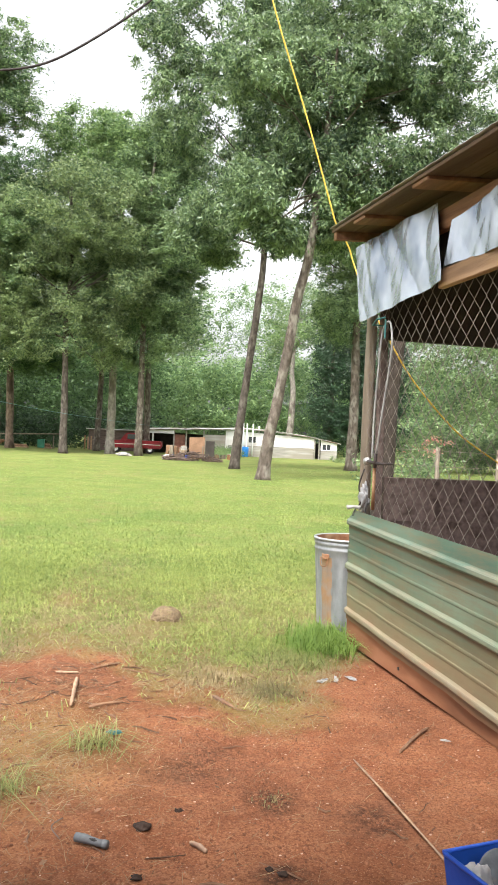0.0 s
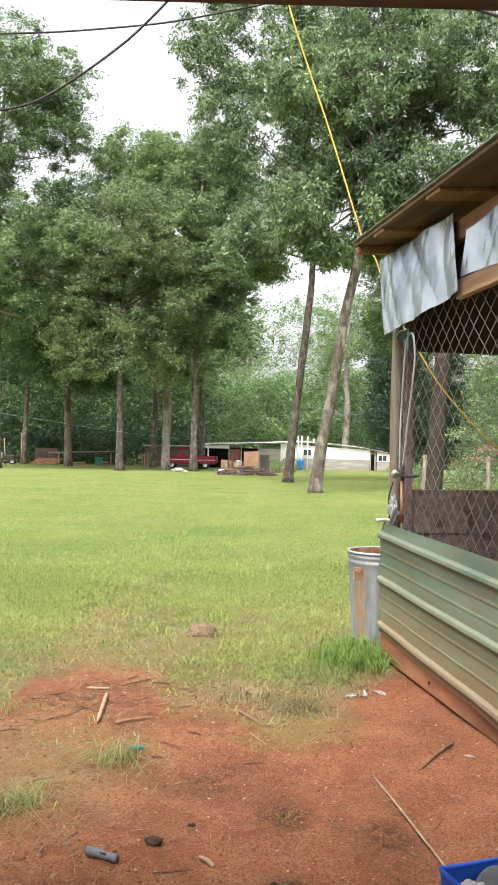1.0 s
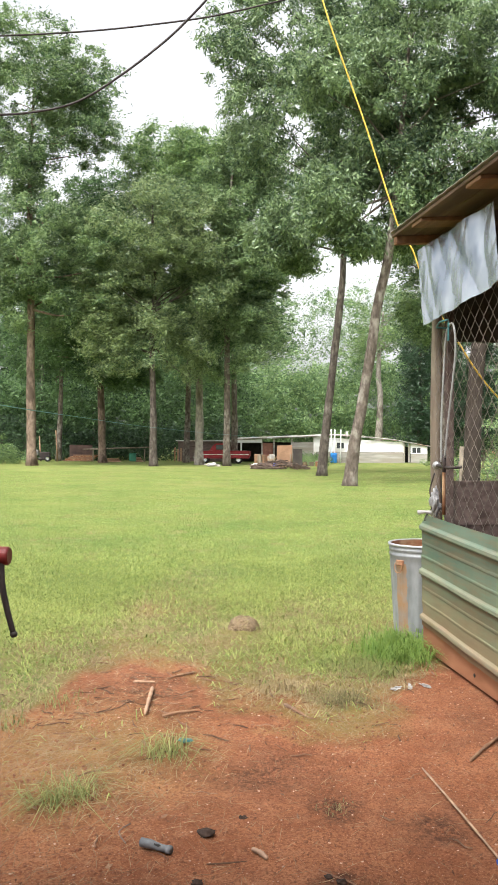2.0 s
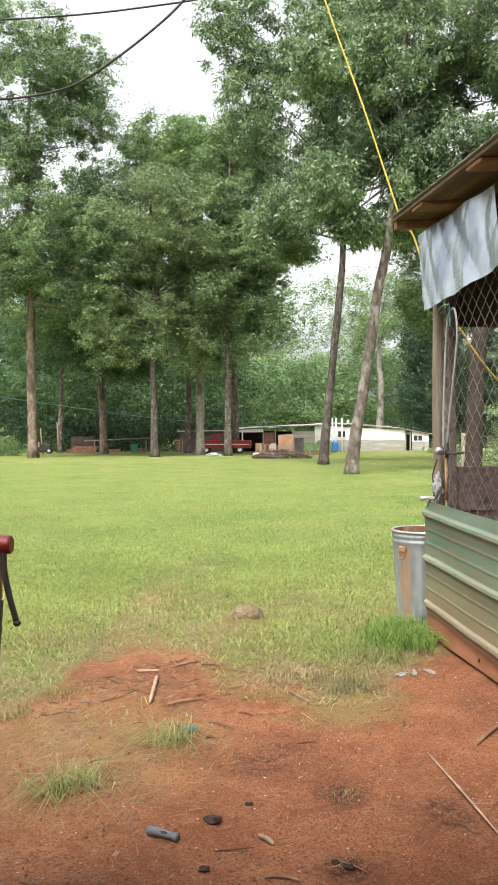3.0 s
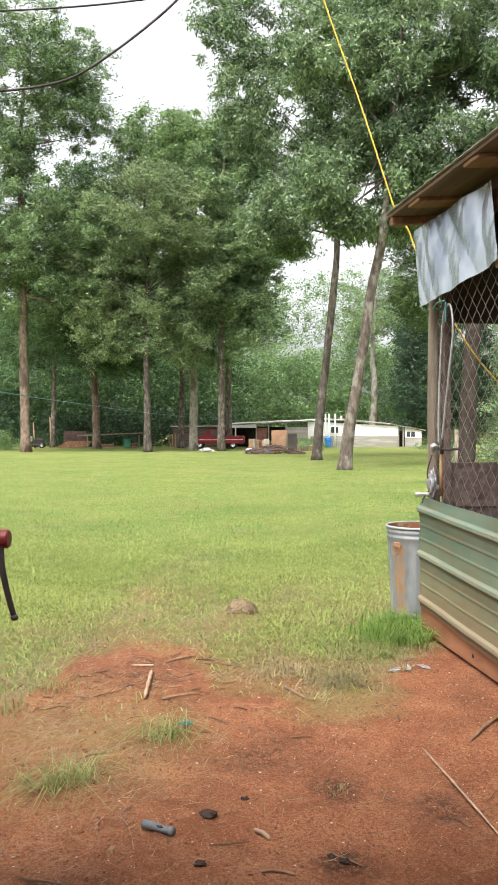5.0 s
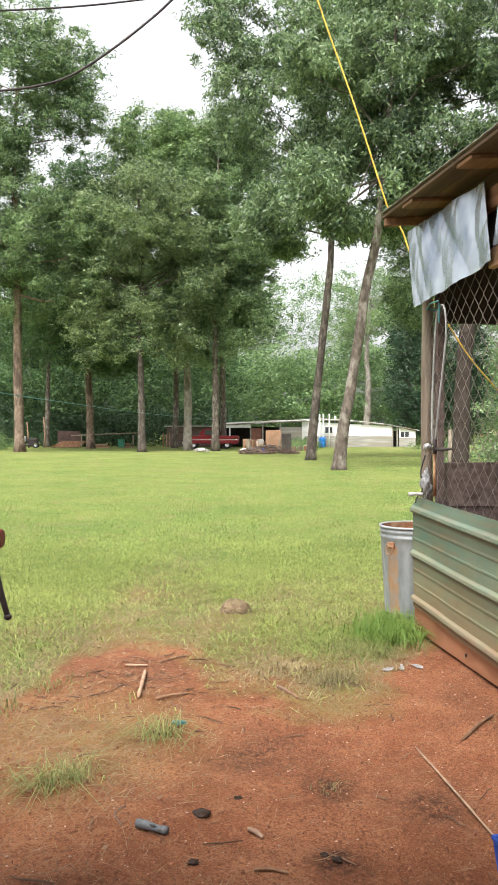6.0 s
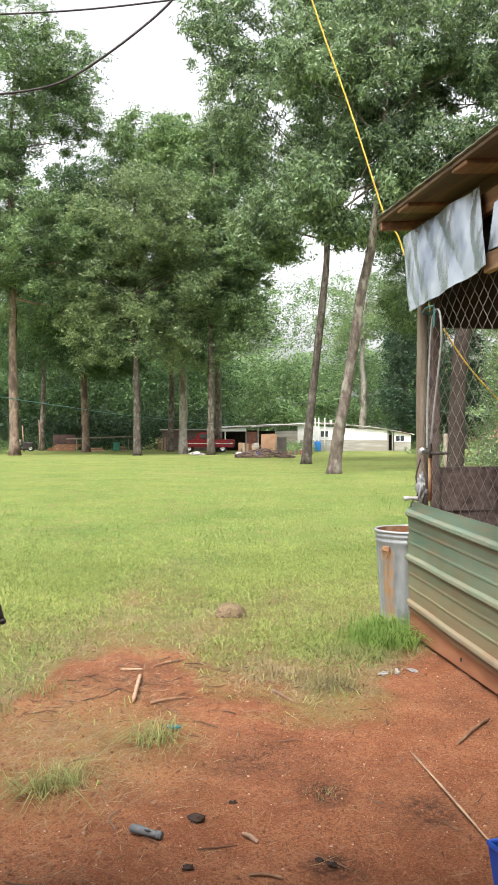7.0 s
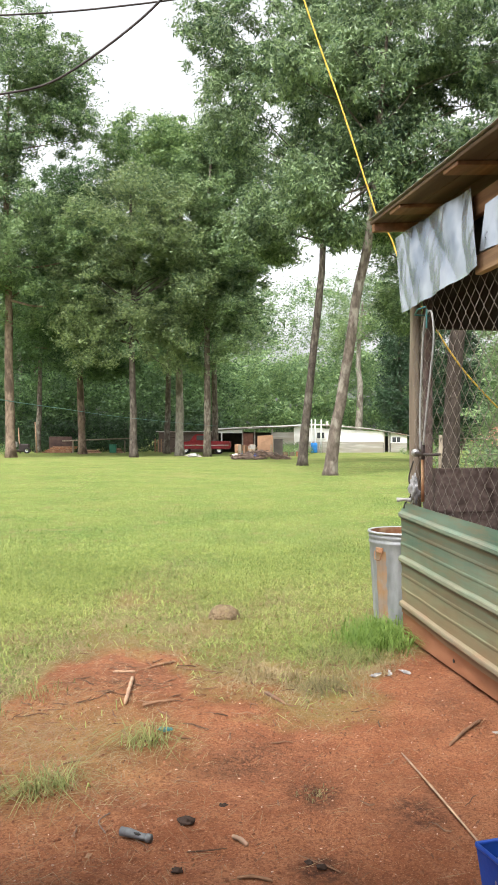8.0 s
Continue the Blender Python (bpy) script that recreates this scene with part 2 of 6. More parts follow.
def green_panel():
    """Painted sheet with clay splashed up from the ground and chalky weathering."""
    m = mat("green_painted_sheet", (0.058, 0.106, 0.078), (0.098, 0.154, 0.115), 3.5, 0.6, 0.12, 30, c3=(0.14, 0.19, 0.14), patch=1.6, amount=0.4, stretch=(0.25, 1, 2.5), distance=0.004)
    nt = m.node_tree
    b = nt.nodes["Principled BSDF"]
    old = b.inputs["Base Color"].links[0].from_socket
    co = nt.nodes.new("ShaderNodeTexCoord")
    rise = nt.nodes.new("ShaderNodeAttribute")
    rise.attribute_name = "rise"
    rib_band = nt.nodes.new("ShaderNodeAttribute")
    rib_band.attribute_name = "rib_band"
    mp = nt.nodes.new("ShaderNodeMapping")
    mp.inputs["Scale"].default_value = (0.9, 1, 5)
    nt.links.new(co.outputs["Object"], mp.inputs["Vector"])
    n = nt.nodes.new("ShaderNodeTexNoise")
    n.inputs["Scale"].default_value, n.inputs["Detail"].default_value = 3.0, 6
    nt.links.new(mp.outputs["Vector"], n.inputs["Vector"])
    last = old
    for top, low, colour, wob, most in ((0.74, 0.36, (0.178, 0.185, 0.108), 0.35, 0.85), (0.46, 0.16, (0.215, 0.122, 0.068), 0.42, 0.85), (0.26, 0.15, (0.22, 0.095, 0.048), 0.2, 0.9)):
        add = nt.nodes.new("ShaderNodeMath")
        add.operation = "MULTIPLY_ADD"
        nt.links.new(n.outputs["Fac"], add.inputs[0])
        add.inputs[1].default_value = -wob
        nt.links.new(rise.outputs["Fac"], add.inputs[2])
        r = nt.nodes.new("ShaderNodeMapRange")
        r.inputs["From Min"].default_value, r.inputs["From Max"].default_value = low - wob * 0.5, top - wob * 0.5
        r.inputs["To Min"].default_value, r.inputs["To Max"].default_value = most, 0.0
        nt.links.new(add.outputs[0], r.inputs["Value"])
        x = nt.nodes.new("ShaderNodeMix")
        x.data_type = "RGBA"
        nt.links.new(r.outputs["Result"], x.inputs["Factor"])
        nt.links.new(last, x.inputs["A"])
        x.inputs["B"].default_value = (*colour, 1)
        last = x.outputs["Result"]
    # chalky paint worn off the ribs, tan stains washed down between them
    crest = nt.nodes.new("ShaderNodeAttribute")
    crest.attribute_name = "crest"
    broad = nt.nodes.new("ShaderNodeMapping")
    broad.inputs["Scale"].default_value = (1.3, 1, 9)
    nt.links.new(co.outputs["Object"], broad.inputs["Vector"])
    blot = nt.nodes.new("ShaderNodeTexNoise")
    blot.inputs["Scale"].default_value, blot.inputs["Detail"].default_value, blot.inputs["Roughness"].default_value = 2.2, 8, 0.68
    nt.links.new(broad.outputs["Vector"], blot.inputs["Vector"])
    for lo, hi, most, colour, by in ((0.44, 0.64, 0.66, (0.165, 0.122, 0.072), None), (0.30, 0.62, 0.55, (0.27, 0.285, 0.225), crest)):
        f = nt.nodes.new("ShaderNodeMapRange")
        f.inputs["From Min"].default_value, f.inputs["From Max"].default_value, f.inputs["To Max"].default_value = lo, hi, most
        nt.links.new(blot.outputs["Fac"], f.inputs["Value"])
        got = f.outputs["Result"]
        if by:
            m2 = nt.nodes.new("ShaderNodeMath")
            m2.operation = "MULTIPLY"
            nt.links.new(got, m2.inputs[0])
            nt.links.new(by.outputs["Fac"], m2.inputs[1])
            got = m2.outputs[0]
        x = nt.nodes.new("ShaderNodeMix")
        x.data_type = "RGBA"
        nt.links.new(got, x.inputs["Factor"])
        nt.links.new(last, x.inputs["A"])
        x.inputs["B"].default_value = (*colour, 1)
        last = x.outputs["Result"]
    # darker brown along the band below each rib
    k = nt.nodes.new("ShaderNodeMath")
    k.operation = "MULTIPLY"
    nt.links.new(rib_band.outputs["Fac"], k.inputs[0])
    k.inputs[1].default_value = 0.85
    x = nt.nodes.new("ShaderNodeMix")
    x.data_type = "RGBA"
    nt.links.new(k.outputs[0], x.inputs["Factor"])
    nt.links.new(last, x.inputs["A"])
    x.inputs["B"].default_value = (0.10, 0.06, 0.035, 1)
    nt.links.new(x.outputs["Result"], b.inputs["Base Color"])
    return m


PANEL = green_panel()


def ground_mat():
    """Lawn and red clay, mixed by the bareness of the ground."""
    m = bpy.data.materials.new("lawn_and_clay")
    m.use_nodes = True
    nt = m.node_tree
    b = nt.nodes["Principled BSDF"]
    b.inputs["Roughness"].default_value, b.inputs["Specular IOR Level"].default_value = 0.95, 0.15
    co = nt.nodes.new("ShaderNodeTexCoord")

    def tex(sc, detail=6.0, rough=0.6):
        n = nt.nodes.new("ShaderNodeTexNoise")
        n.inputs["Scale"].default_value, n.inputs["Detail"].default_value, n.inputs["Roughness"].default_value = sc, detail, rough
        nt.links.new(co.outputs["Object"], n.inputs["Vector"])
        return n.outputs["Fac"]

    def ramp(v, lo, hi, a=0.0, c=1.0):
        r = nt.nodes.new("ShaderNodeMapRange")
        for k, val in (("From Min", lo), ("From Max", hi), ("To Min", a), ("To Max", c)):
            r.inputs[k].default_value = val
        nt.links.new(v, r.inputs["Value"])
        return r.outputs["Result"]

    def mix(fac, a, c):
        x = nt.nodes.new("ShaderNodeMix")
        x.data_type = "RGBA"
        for socket, v in ((x.inputs["Factor"], fac), (x.inputs["A"], a), (x.inputs["B"], c)):
            if isinstance(v, bpy.types.NodeSocket):
                nt.links.new(v, socket)
            else:
                socket.default_value = (*v, 1)
        return x.outputs["Result"]

    clay = mix(ramp(tex(2.2), 0.35, 0.65), (0.240, 0.088, 0.040), (0.392, 0.166, 0.084))
    clay = mix(ramp(tex(14.0), 0.50, 0.70, 0.0, 0.7), clay, (0.36, 0.17, 0.095))
    clay = mix(ramp(tex(0.9, 4), 0.54, 0.68, 0.0, 0.6), clay, (0.135, 0.052, 0.028))
    clay = mix(ramp(tex(6.0, 8, 0.7), 0.50, 0.62, 0.0, 0.38), clay, (0.20, 0.060, 0.028))
    clay = mix(ramp(tex(85.0, 4), 0.38, 0.52, 0.62, 0.0), clay, (0.14, 0.048, 0.022))
    clay = mix(ramp(tex(170.0, 2), 0.58, 0.68, 0.0, 0.5), clay, (0.52, 0.27, 0.15))
    clay = mix(ramp(tex(60.0, 3), 0.56, 0.68, 0.0, 0.55), clay, (0.13, 0.046, 0.027))
    lawn = mix(ramp(tex(0.55, 4), 0.35, 0.65), (0.085, 0.140, 0.030), (0.178, 0.205, 0.056))
    lawn = mix(ramp(tex(7.0), 0.45, 0.75, 0.0, 0.7), lawn, (0.205, 0.22, 0.064))
    lawn = mix(ramp(tex(0.22, 3), 0.52, 0.66, 0.0, 0.6), lawn, (0.205, 0.20, 0.068))
    lawn = mix(ramp(tex(1.7, 5, 0.7), 0.53, 0.64, 0.0, 0.65), lawn, (0.245, 0.19, 0.095))
    lawn = mix(ramp(tex(28.0, 4), 0.52, 0.74, 0.0, 0.6), lawn, (0.07, 0.10, 0.026))
    wet = nt.nodes.new("ShaderNodeAttribute")
    wet.attribute_name = "damp"
    soak = nt.nodes.new("ShaderNodeMath")
    soak.operation = "MULTIPLY"
    nt.links.new(ramp(wet.outputs["Fac"], 0.0, 1.0, 0.0, 1.0), soak.inputs[0])
    nt.links.new(ramp(tex(34.0, 5, 0.7), 0.36, 0.60, 0.25, 0.95), soak.inputs[1])
    clay = mix(soak.outputs[0], clay, (0.058, 0.027, 0.017))
    at = nt.nodes.new("ShaderNodeAttribute")
    at.attribute_name = "bare"
    nt.links.new(mix(at.outputs["Fac"], lawn, clay), b.inputs["Base Color"])
    bp = nt.nodes.new("ShaderNodeBump")
    bp.inputs["Strength"].default_value, bp.inputs["Distance"].default_value = 1.0, 0.024
    nt.links.new(tex(38.0, 12, 0.82), bp.inputs["Height"])
    nt.links.new(bp.outputs["Normal"], b.inputs["Normal"])
    return m


# ---- building helpers ----
def thing(name, loc=(0, 0, 0), turn=0.0, label="", category="", group="", kind=""):
    ob = new(name)
    ob.matrix_basis = pose(*loc, 0, 0, turn)
    return tagged(ob, label, category, group, kind)


def part(name, bm, material, parent, label="", smooth=False):
    me = bpy.data.meshes.new(name)
    bm.to_mesh(me)
    bm.free()
    me.materials.append(material)
    if smooth:
        me.shade_smooth()
    ob = new(name, me)
    ob.parent = parent
    return tagged(ob, label)


def box(x0, x1, y0, y1, z0, z1, bevel=0.0, bm=None, m=None):
    """A board or block, with softened edges."""
    own = bmesh.new()
    vs = [own.verts.new((x, y, z)) for z in (z0, z1) for y in (y0, y1) for x in (x0, x1)]
    for f in ((0, 2, 3, 1), (4, 5, 7, 6), (0, 1, 5, 4), (1, 3, 7, 5), (3, 2, 6, 7), (2, 0, 4, 6)):
        own.faces.new([vs[i] for i in f])
    if bevel:
        bmesh.ops.bevel(own, geom=own.edges[:], offset=bevel, segments=1, affect="EDGES")
    if m is not None:
        own.transform(m)
    if bm is None:
        return own
    me = bpy.data.meshes.new("piece")
    own.to_mesh(me)
    own.free()
    bm.from_mesh(me)
    bpy.data.meshes.remove(me)
    return bm


def spline(pts, steps=6):
    """Points along a smooth line through pts."""
    p = [Vector(q) for q in pts]
    out = []
    for i in range(len(p) - 1):
        a, b, c, d = p[max(i - 1, 0)], p[i], p[i + 1], p[min(i + 2, len(p) - 1)]
        for k in range(steps):
            t = k / steps
            out.append(0.5 * (2 * b + (c - a) * t + (2 * a - 5 * b + 4 * c - d) * t * t + (3 * b - a - 3 * c + d) * t ** 3))
    out.append(p[-1])
    return out


def tube(bm, pts, radii, sides=8, rough=0.0):
    """A round bar along pts; radii one number or one per point."""
    n = len(pts)
    rings = []
    for i, p in enumerate(pts):
        p = Vector(p)
        d = (Vector(pts[min(i + 1, n - 1)]) - Vector(pts[max(i - 1, 0)])).normalized()
        side = d.cross(Vector((0.31, 0.95, 0.05)))
        if side.length < 0.1:
            side = d.cross(Vector((1, 0, 0)))
        side.normalize()
        up = side.cross(d)
        r = radii if isinstance(radii, (int, float)) else radii[i]
        ring = []
        for k in range(sides):
            a = 2 * math.pi * k / sides
            q = r * (1 + (rough * noise.noise(Vector((p.x + 7 * math.cos(a), p.y + 7 * math.sin(a), p.z * 0.9))) if rough else 0))
            ring.append(bm.verts.new(p + side * (q * math.cos(a)) + up * (q * math.sin(a))))
        rings.append(ring)
    for a, b in zip(rings, rings[1:]):
        for k in range(sides):
            bm.faces.new((a[k], a[(k + 1) % sides], b[(k + 1) % sides], b[k]))
    bm.faces.new(rings[0][::-1])
    bm.faces.new(rings[-1])
    return bm


def lathe(profile, sides=40, bm=None, centre=(0, 0, 0)):
    """A turned form: (radius, height) from bottom to top."""
    bm = bm or bmesh.new()
    rings = [[bm.verts.new((centre[0] + r * math.cos(2 * math.pi * k / sides), centre[1] + r * math.sin(2 * math.pi * k / sides), centre[2] + z)) for k in range(sides)] for r, z in profile]
    for a, b in zip(rings, rings[1:]):
        for k in range(sides):
            bm.faces.new((a[k], a[(k + 1) % sides], b[(k + 1) % sides], b[k]))
    return bm


def lump(r, squash=(1, 1, 1), rough=0.3, seed=0, bm=None, centre=(0, 0, 0), detail=3):
    """An irregular clod."""
    own = bmesh.new()
    bmesh.ops.create_icosphere(own, subdivisions=detail, radius=1.0)
    for v in own.verts:
        q = v.co.copy()
        f = 1 + rough * noise.noise(q * 1.7 + Vector((seed * 3.1, 1.3, 0))) + 0.4 * rough * noise.noise(q * 5 + Vector((0, seed * 2.3, 4)))
        v.co = Vector((q.x * squash[0], q.y * squash[1], q.z * squash[2])) * (r * f) + Vector(centre)
    if bm is None:
        return own
    me = bpy.data.meshes.new("piece")
    own.to_mesh(me)
    own.free()
    bm.from_mesh(me)
    bpy.data.meshes.remove(me)
    return bm


def quads_object(name, verts, material, parent=None):
    """Many separate small faces, given as an array of n x corners, as one mesh."""
    n, per = verts.shape[:2]
    me = bpy.data.meshes.new(name)
    me.vertices.add(n * per)
    me.vertices.foreach_set("co", verts.reshape(-1).astype(np.float32))
    me.loops.add(n * per)
    me.loops.foreach_set("vertex_index", np.arange(n * per, dtype=np.int32))
    me.polygons.add(n)
    me.polygons.foreach_set("loop_start", np.arange(0, n * per, per, dtype=np.int32))
    me.update(calc_edges=True)
    me.materials.append(material)
    ob = new(name, me)
    if parent:
        ob.parent = parent
    return ob


def leaf_quads(centres, size, rng, droop=0.35, slim=0.36, whole=False):
    """A pointed leaf at each centre, hanging a little: four corners on near trees, three on far ones."""
    n = len(centres)
    d = rng.normal(size=(n, 3))
    d[:, 2] = d[:, 2] * 0.6 - droop
    d /= np.linalg.norm(d, axis=1, keepdims=True)
    w = np.cross(d, rng.normal(size=(n, 3)))
    w /= np.linalg.norm(w, axis=1, keepdims=True) + 1e-6
    ln = (size * rng.uniform(0.7, 1.35, n))[:, None]
    if whole:
        q = np.empty((n, 4, 3))
        q[:, 0], q[:, 2] = centres, centres + d * ln
        q[:, 1] = centres + d * ln * 0.45 + w * ln * slim * 0.5
        q[:, 3] = centres + d * ln * 0.45 - w * ln * slim * 0.5
    else:
        q = np.empty((n, 3, 3))
        q[:, 0] = centres + w * ln * slim * 0.5
        q[:, 1] = centres - w * ln * slim * 0.5
        q[:, 2] = centres + d * ln
    return q


def clumps(blobs, rng, gap=0.0, freq=0.25, more=1.0):
    """Clump centres in ellipsoids (x, y, z, rx, ry, rz, count), with gaps where a slow noise is high."""
    out = []
    for x, y, z, rx, ry, rz, count in blobs:
        count = int(count * more)
        got = 0
        tries = 0
        while got < count and tries < count * 8:
            tries += 1
            v = rng.normal(size=3)
            v *= rng.uniform(0, 1) ** 0.42 / np.linalg.norm(v)
            p = np.array((x + rx * v[0], y + ry * v[1], z + rz * v[2]))
            if noise.noise(Vector(p) * freq) > 0.35 - gap:
                continue
            out.append(p)
            got += 1
    return np.array(out)


def foliage(centres, spread, per, size, rng, droop=0.35, slim=0.36, whole=False):
    """Leaves in a flattened tuft round each clump centre."""
    n = len(centres)
    c = np.repeat(centres, per, axis=0)
    s = np.repeat(np.exp(np.clip(rng.normal(size=n) * 0.3, -0.6, 0.45)), per)[:, None]
    loose = np.where(rng.uniform(size=n * per) < 0.18, 1.22, 0.88)[:, None]
    shape = np.repeat(rng.uniform(0.5, 1.5, (n, 3)) * np.array((1, 1, 0.6)), per, axis=0)
    off = np.clip(rng.normal(size=(n * per, 3)), -1.9, 1.9) * shape * loose * spread * s * 0.55
    return leaf_quads(c + off, size, rng, droop, slim, whole)


def tree(trunk, blobs, leaf, bark, size=0.34, per=110, spread=1.1, seed=1, label="", limbs=14, gap=0.0, group="", category="tree", droop=0.35, sides=14, freq=0.25, slim=0.36, more=1.3):
    """trunk: (x, y, z, radius) upwards; blobs: ellipsoids that hold the crown."""
    rng = np.random.default_rng(seed)
    base = trunk[0][:3]
    ob = thing("tree", base, 0, label, category, group)
    o = Vector(base)
    line = spline([Vector(p[:3]) - o for p in trunk], 6)
    rad = [q.x for q in spline([(p[3], 0, 0) for p in trunk], 6)]
    zs = [p.z for p in line]
    rad = [r * (1 + 0.45 * math.exp(-max(z, 0) / 0.28)) for r, z in zip(rad, zs)]
    line[0].z -= 0.12
    bm = tube(bmesh.new(), line, rad, sides, 0.22)
    part("trunk", bm, bark, ob, smooth=True)
    cs = clumps(blobs, rng, gap, freq, more * 2.2)
    cs = cs - np.array(base)
    if limbs and len(cs):
        low = min(c[2] for c in cs)
        for i in rng.choice(len(cs), min(limbs, len(cs)), replace=False):
            end = Vector(cs[i])
            start_z = max(min(end.z - rng.uniform(0.5, 3.5), zs[-1] - 0.3), low + rng.uniform(0.6, 4.5))
            k = min(range(len(line)), key=lambda j: abs(zs[j] - start_z))
            p0 = line[k]
            mid = p0.lerp(end, 0.5) + Vector((rng.uniform(-0.5, 0.5), rng.uniform(-0.5, 0.5), rng.uniform(-0.6, 0.5)))
            pts = spline([p0, mid, end], 5)
            r0 = rad[k] * 0.42
            part("limb", tube(bmesh.new(), pts, [r0 * (1 - 0.85 * j / (len(pts) - 1)) for j in range(len(pts))], 6), bark, ob, smooth=True)
    quads_object("crown", foliage(cs, spread * 0.8, int(per * (0.56 if slim < 0.35 else 0.46)), size * 0.92, rng, droop, slim, slim < 0.35), leaf, ob)
    return ob


# ---- the ground ----
def edge_of_clay(x):
    xs = (-6, -2.2, -1.35, -1.14, -1.0, -0.8, -0.5, -0.3, -0.15, 0.18, 0.5, 0.75, 0.9, 1.17, 1.4, 3.0)
    ys = (3.6, 4.2, 4.9, 5.3, 6.2, 6.45, 6.25, 6.0, 5.75, 5.55, 5.28, 5.5, 5.85, 6.4, 6.75, 6.9)
    return float(np.interp(x, xs, ys))


def strawy(x, y):
    """The trampled patch where dead grass lies over the clay."""
    return math.exp(-(((x + 0.72) / 0.52) ** 2 + ((y - 4.62) / 0.72) ** 2) ** 1.3)


def bareness(x, y):
    """1 on open clay, 0 under full grass."""
    w = noise.noise(Vector((x * 1.3, y * 1.3, 0))) * 0.35 + noise.noise(Vector((x * 5, y * 5, 3))) * 0.22
    v = (edge_of_clay(x) - y) / 0.75 + 0.45 + w * 1.5
    v = min(max(v, 0.0), 1.0)
    v *= 1 - 0.40 * strawy(x, y) * (0.75 + w)
    thin = noise.noise(Vector((x * 0.8, y * 0.8, 9))) * 0.5 + noise.noise(Vector((x * 3, y * 3, 5))) * 0.3
    near = max(0.0, 1 - max(0.0, y - edge_of_clay(x)) / 4.0)
    return min(1.0, max(v, near * max(0.0, 0.35 + thin * 1.3) * 0.75))


def height(x, y):
    h = 0.018 * noise.noise(Vector((x * 1.1, y * 1.1, 2))) + 0.010 * noise.noise(Vector((x * 5, y * 5, 4))) + 0.007 * noise.noise(Vector((x * 12, y * 12, 1))) + 0.004 * noise.noise(Vector((x * 27, y * 27, 6)))
    h += 0.025 * math.exp(-(((x + 0.06) / 0.15) ** 2 + ((y - 7.15) / 0.16) ** 2) ** 1.5)
    return h


def damp_and_hole(x, y):
    """Dark damp or oily spots in the clay, and the painted shade of one hole."""
    if not (-3 < x < 3 and 2 < y < 8):
        return 0.0
    w = 1 + 0.7 * noise.noise(Vector((x * 4, y * 4, 8))) + 0.5 * noise.noise(Vector((x * 11, y * 11, 2)))
    v = 0.0
    # the spot at 0.37, 3.56 paints a hole's shade without any dip
    for cx, cy, rx, ry, k in ((0.40, 4.11, 0.09, 0.12, 1.0), (0.75, 3.99, 0.16, 0.20, 0.9), (0.37, 3.56, 0.10, 0.07, 1.2), (0.15, 4.45, 0.32, 0.32, 0.62), (-0.55, 5.60, 0.42, 0.34, 0.7), (-0.8, 6.15, 0.42, 0.3, 0.32), (1.25, 5.3, 0.18, 0.5, 0.35), (1.05, 5.2, 0.22, 0.4, 0.12), (-0.3, 3.35, 0.8, 0.16, 0.2)):
        v += k * math.exp(-((x - cx) / rx) ** 2 - ((y - cy) / ry) ** 2)
    return min(1.0, max(0.0, v * w))


def graded(lo, hi, fine_lo, fine_hi, step, grow=1.16):
    out = list(np.arange(fine_lo, fine_hi + step / 2, step))
    d, v = step, fine_hi
    while v < hi:
        d *= grow
        v += d
        out.append(min(v, hi))
    d, v = step, fine_lo
    while v > lo:
        d *= grow
        v -= d
        out.insert(0, max(v, lo))
    return out


def build_ground():
    xs, ys = graded(-600, 600, -2.2, 2.0, 0.020, 1.12), graded(-200, 1500, 2.8, 7.4, 0.020, 1.12)
    nx, ny = len(xs), len(ys)
    verts, bare = [], []
    for y in ys:
        for x in xs:
            close = -5.5 < x < 5.5 and 0 < y < 14.5
            verts.append((x, y, height(x, y) if close else 0.0))
            bare.append(bareness(x, y) if -8 < x < 8 and -2 < y < 14 else 0.0)
    faces = [(j * nx + i, j * nx + i + 1, (j + 1) * nx + i + 1, (j + 1) * nx + i) for j in range(ny - 1) for i in range(nx - 1)]
    me = bpy.data.meshes.new("ground")
    me.from_pydata(verts, [], faces)
    at = me.attributes.new("bare", "FLOAT", "POINT")
    at.data.foreach_set("value", np.array(bare, dtype=np.float32))
    at = me.attributes.new("damp", "FLOAT", "POINT")
    at.data.foreach_set("value", np.array([damp_and_hole(x, y) for x, y, z in verts], dtype=np.float32))
    me.shade_smooth()
    me.materials.append(ground_mat())
    tagged(new("ground", me), "mown lawn giving way to bare red clay", "ground", "", "structure")


build_ground()


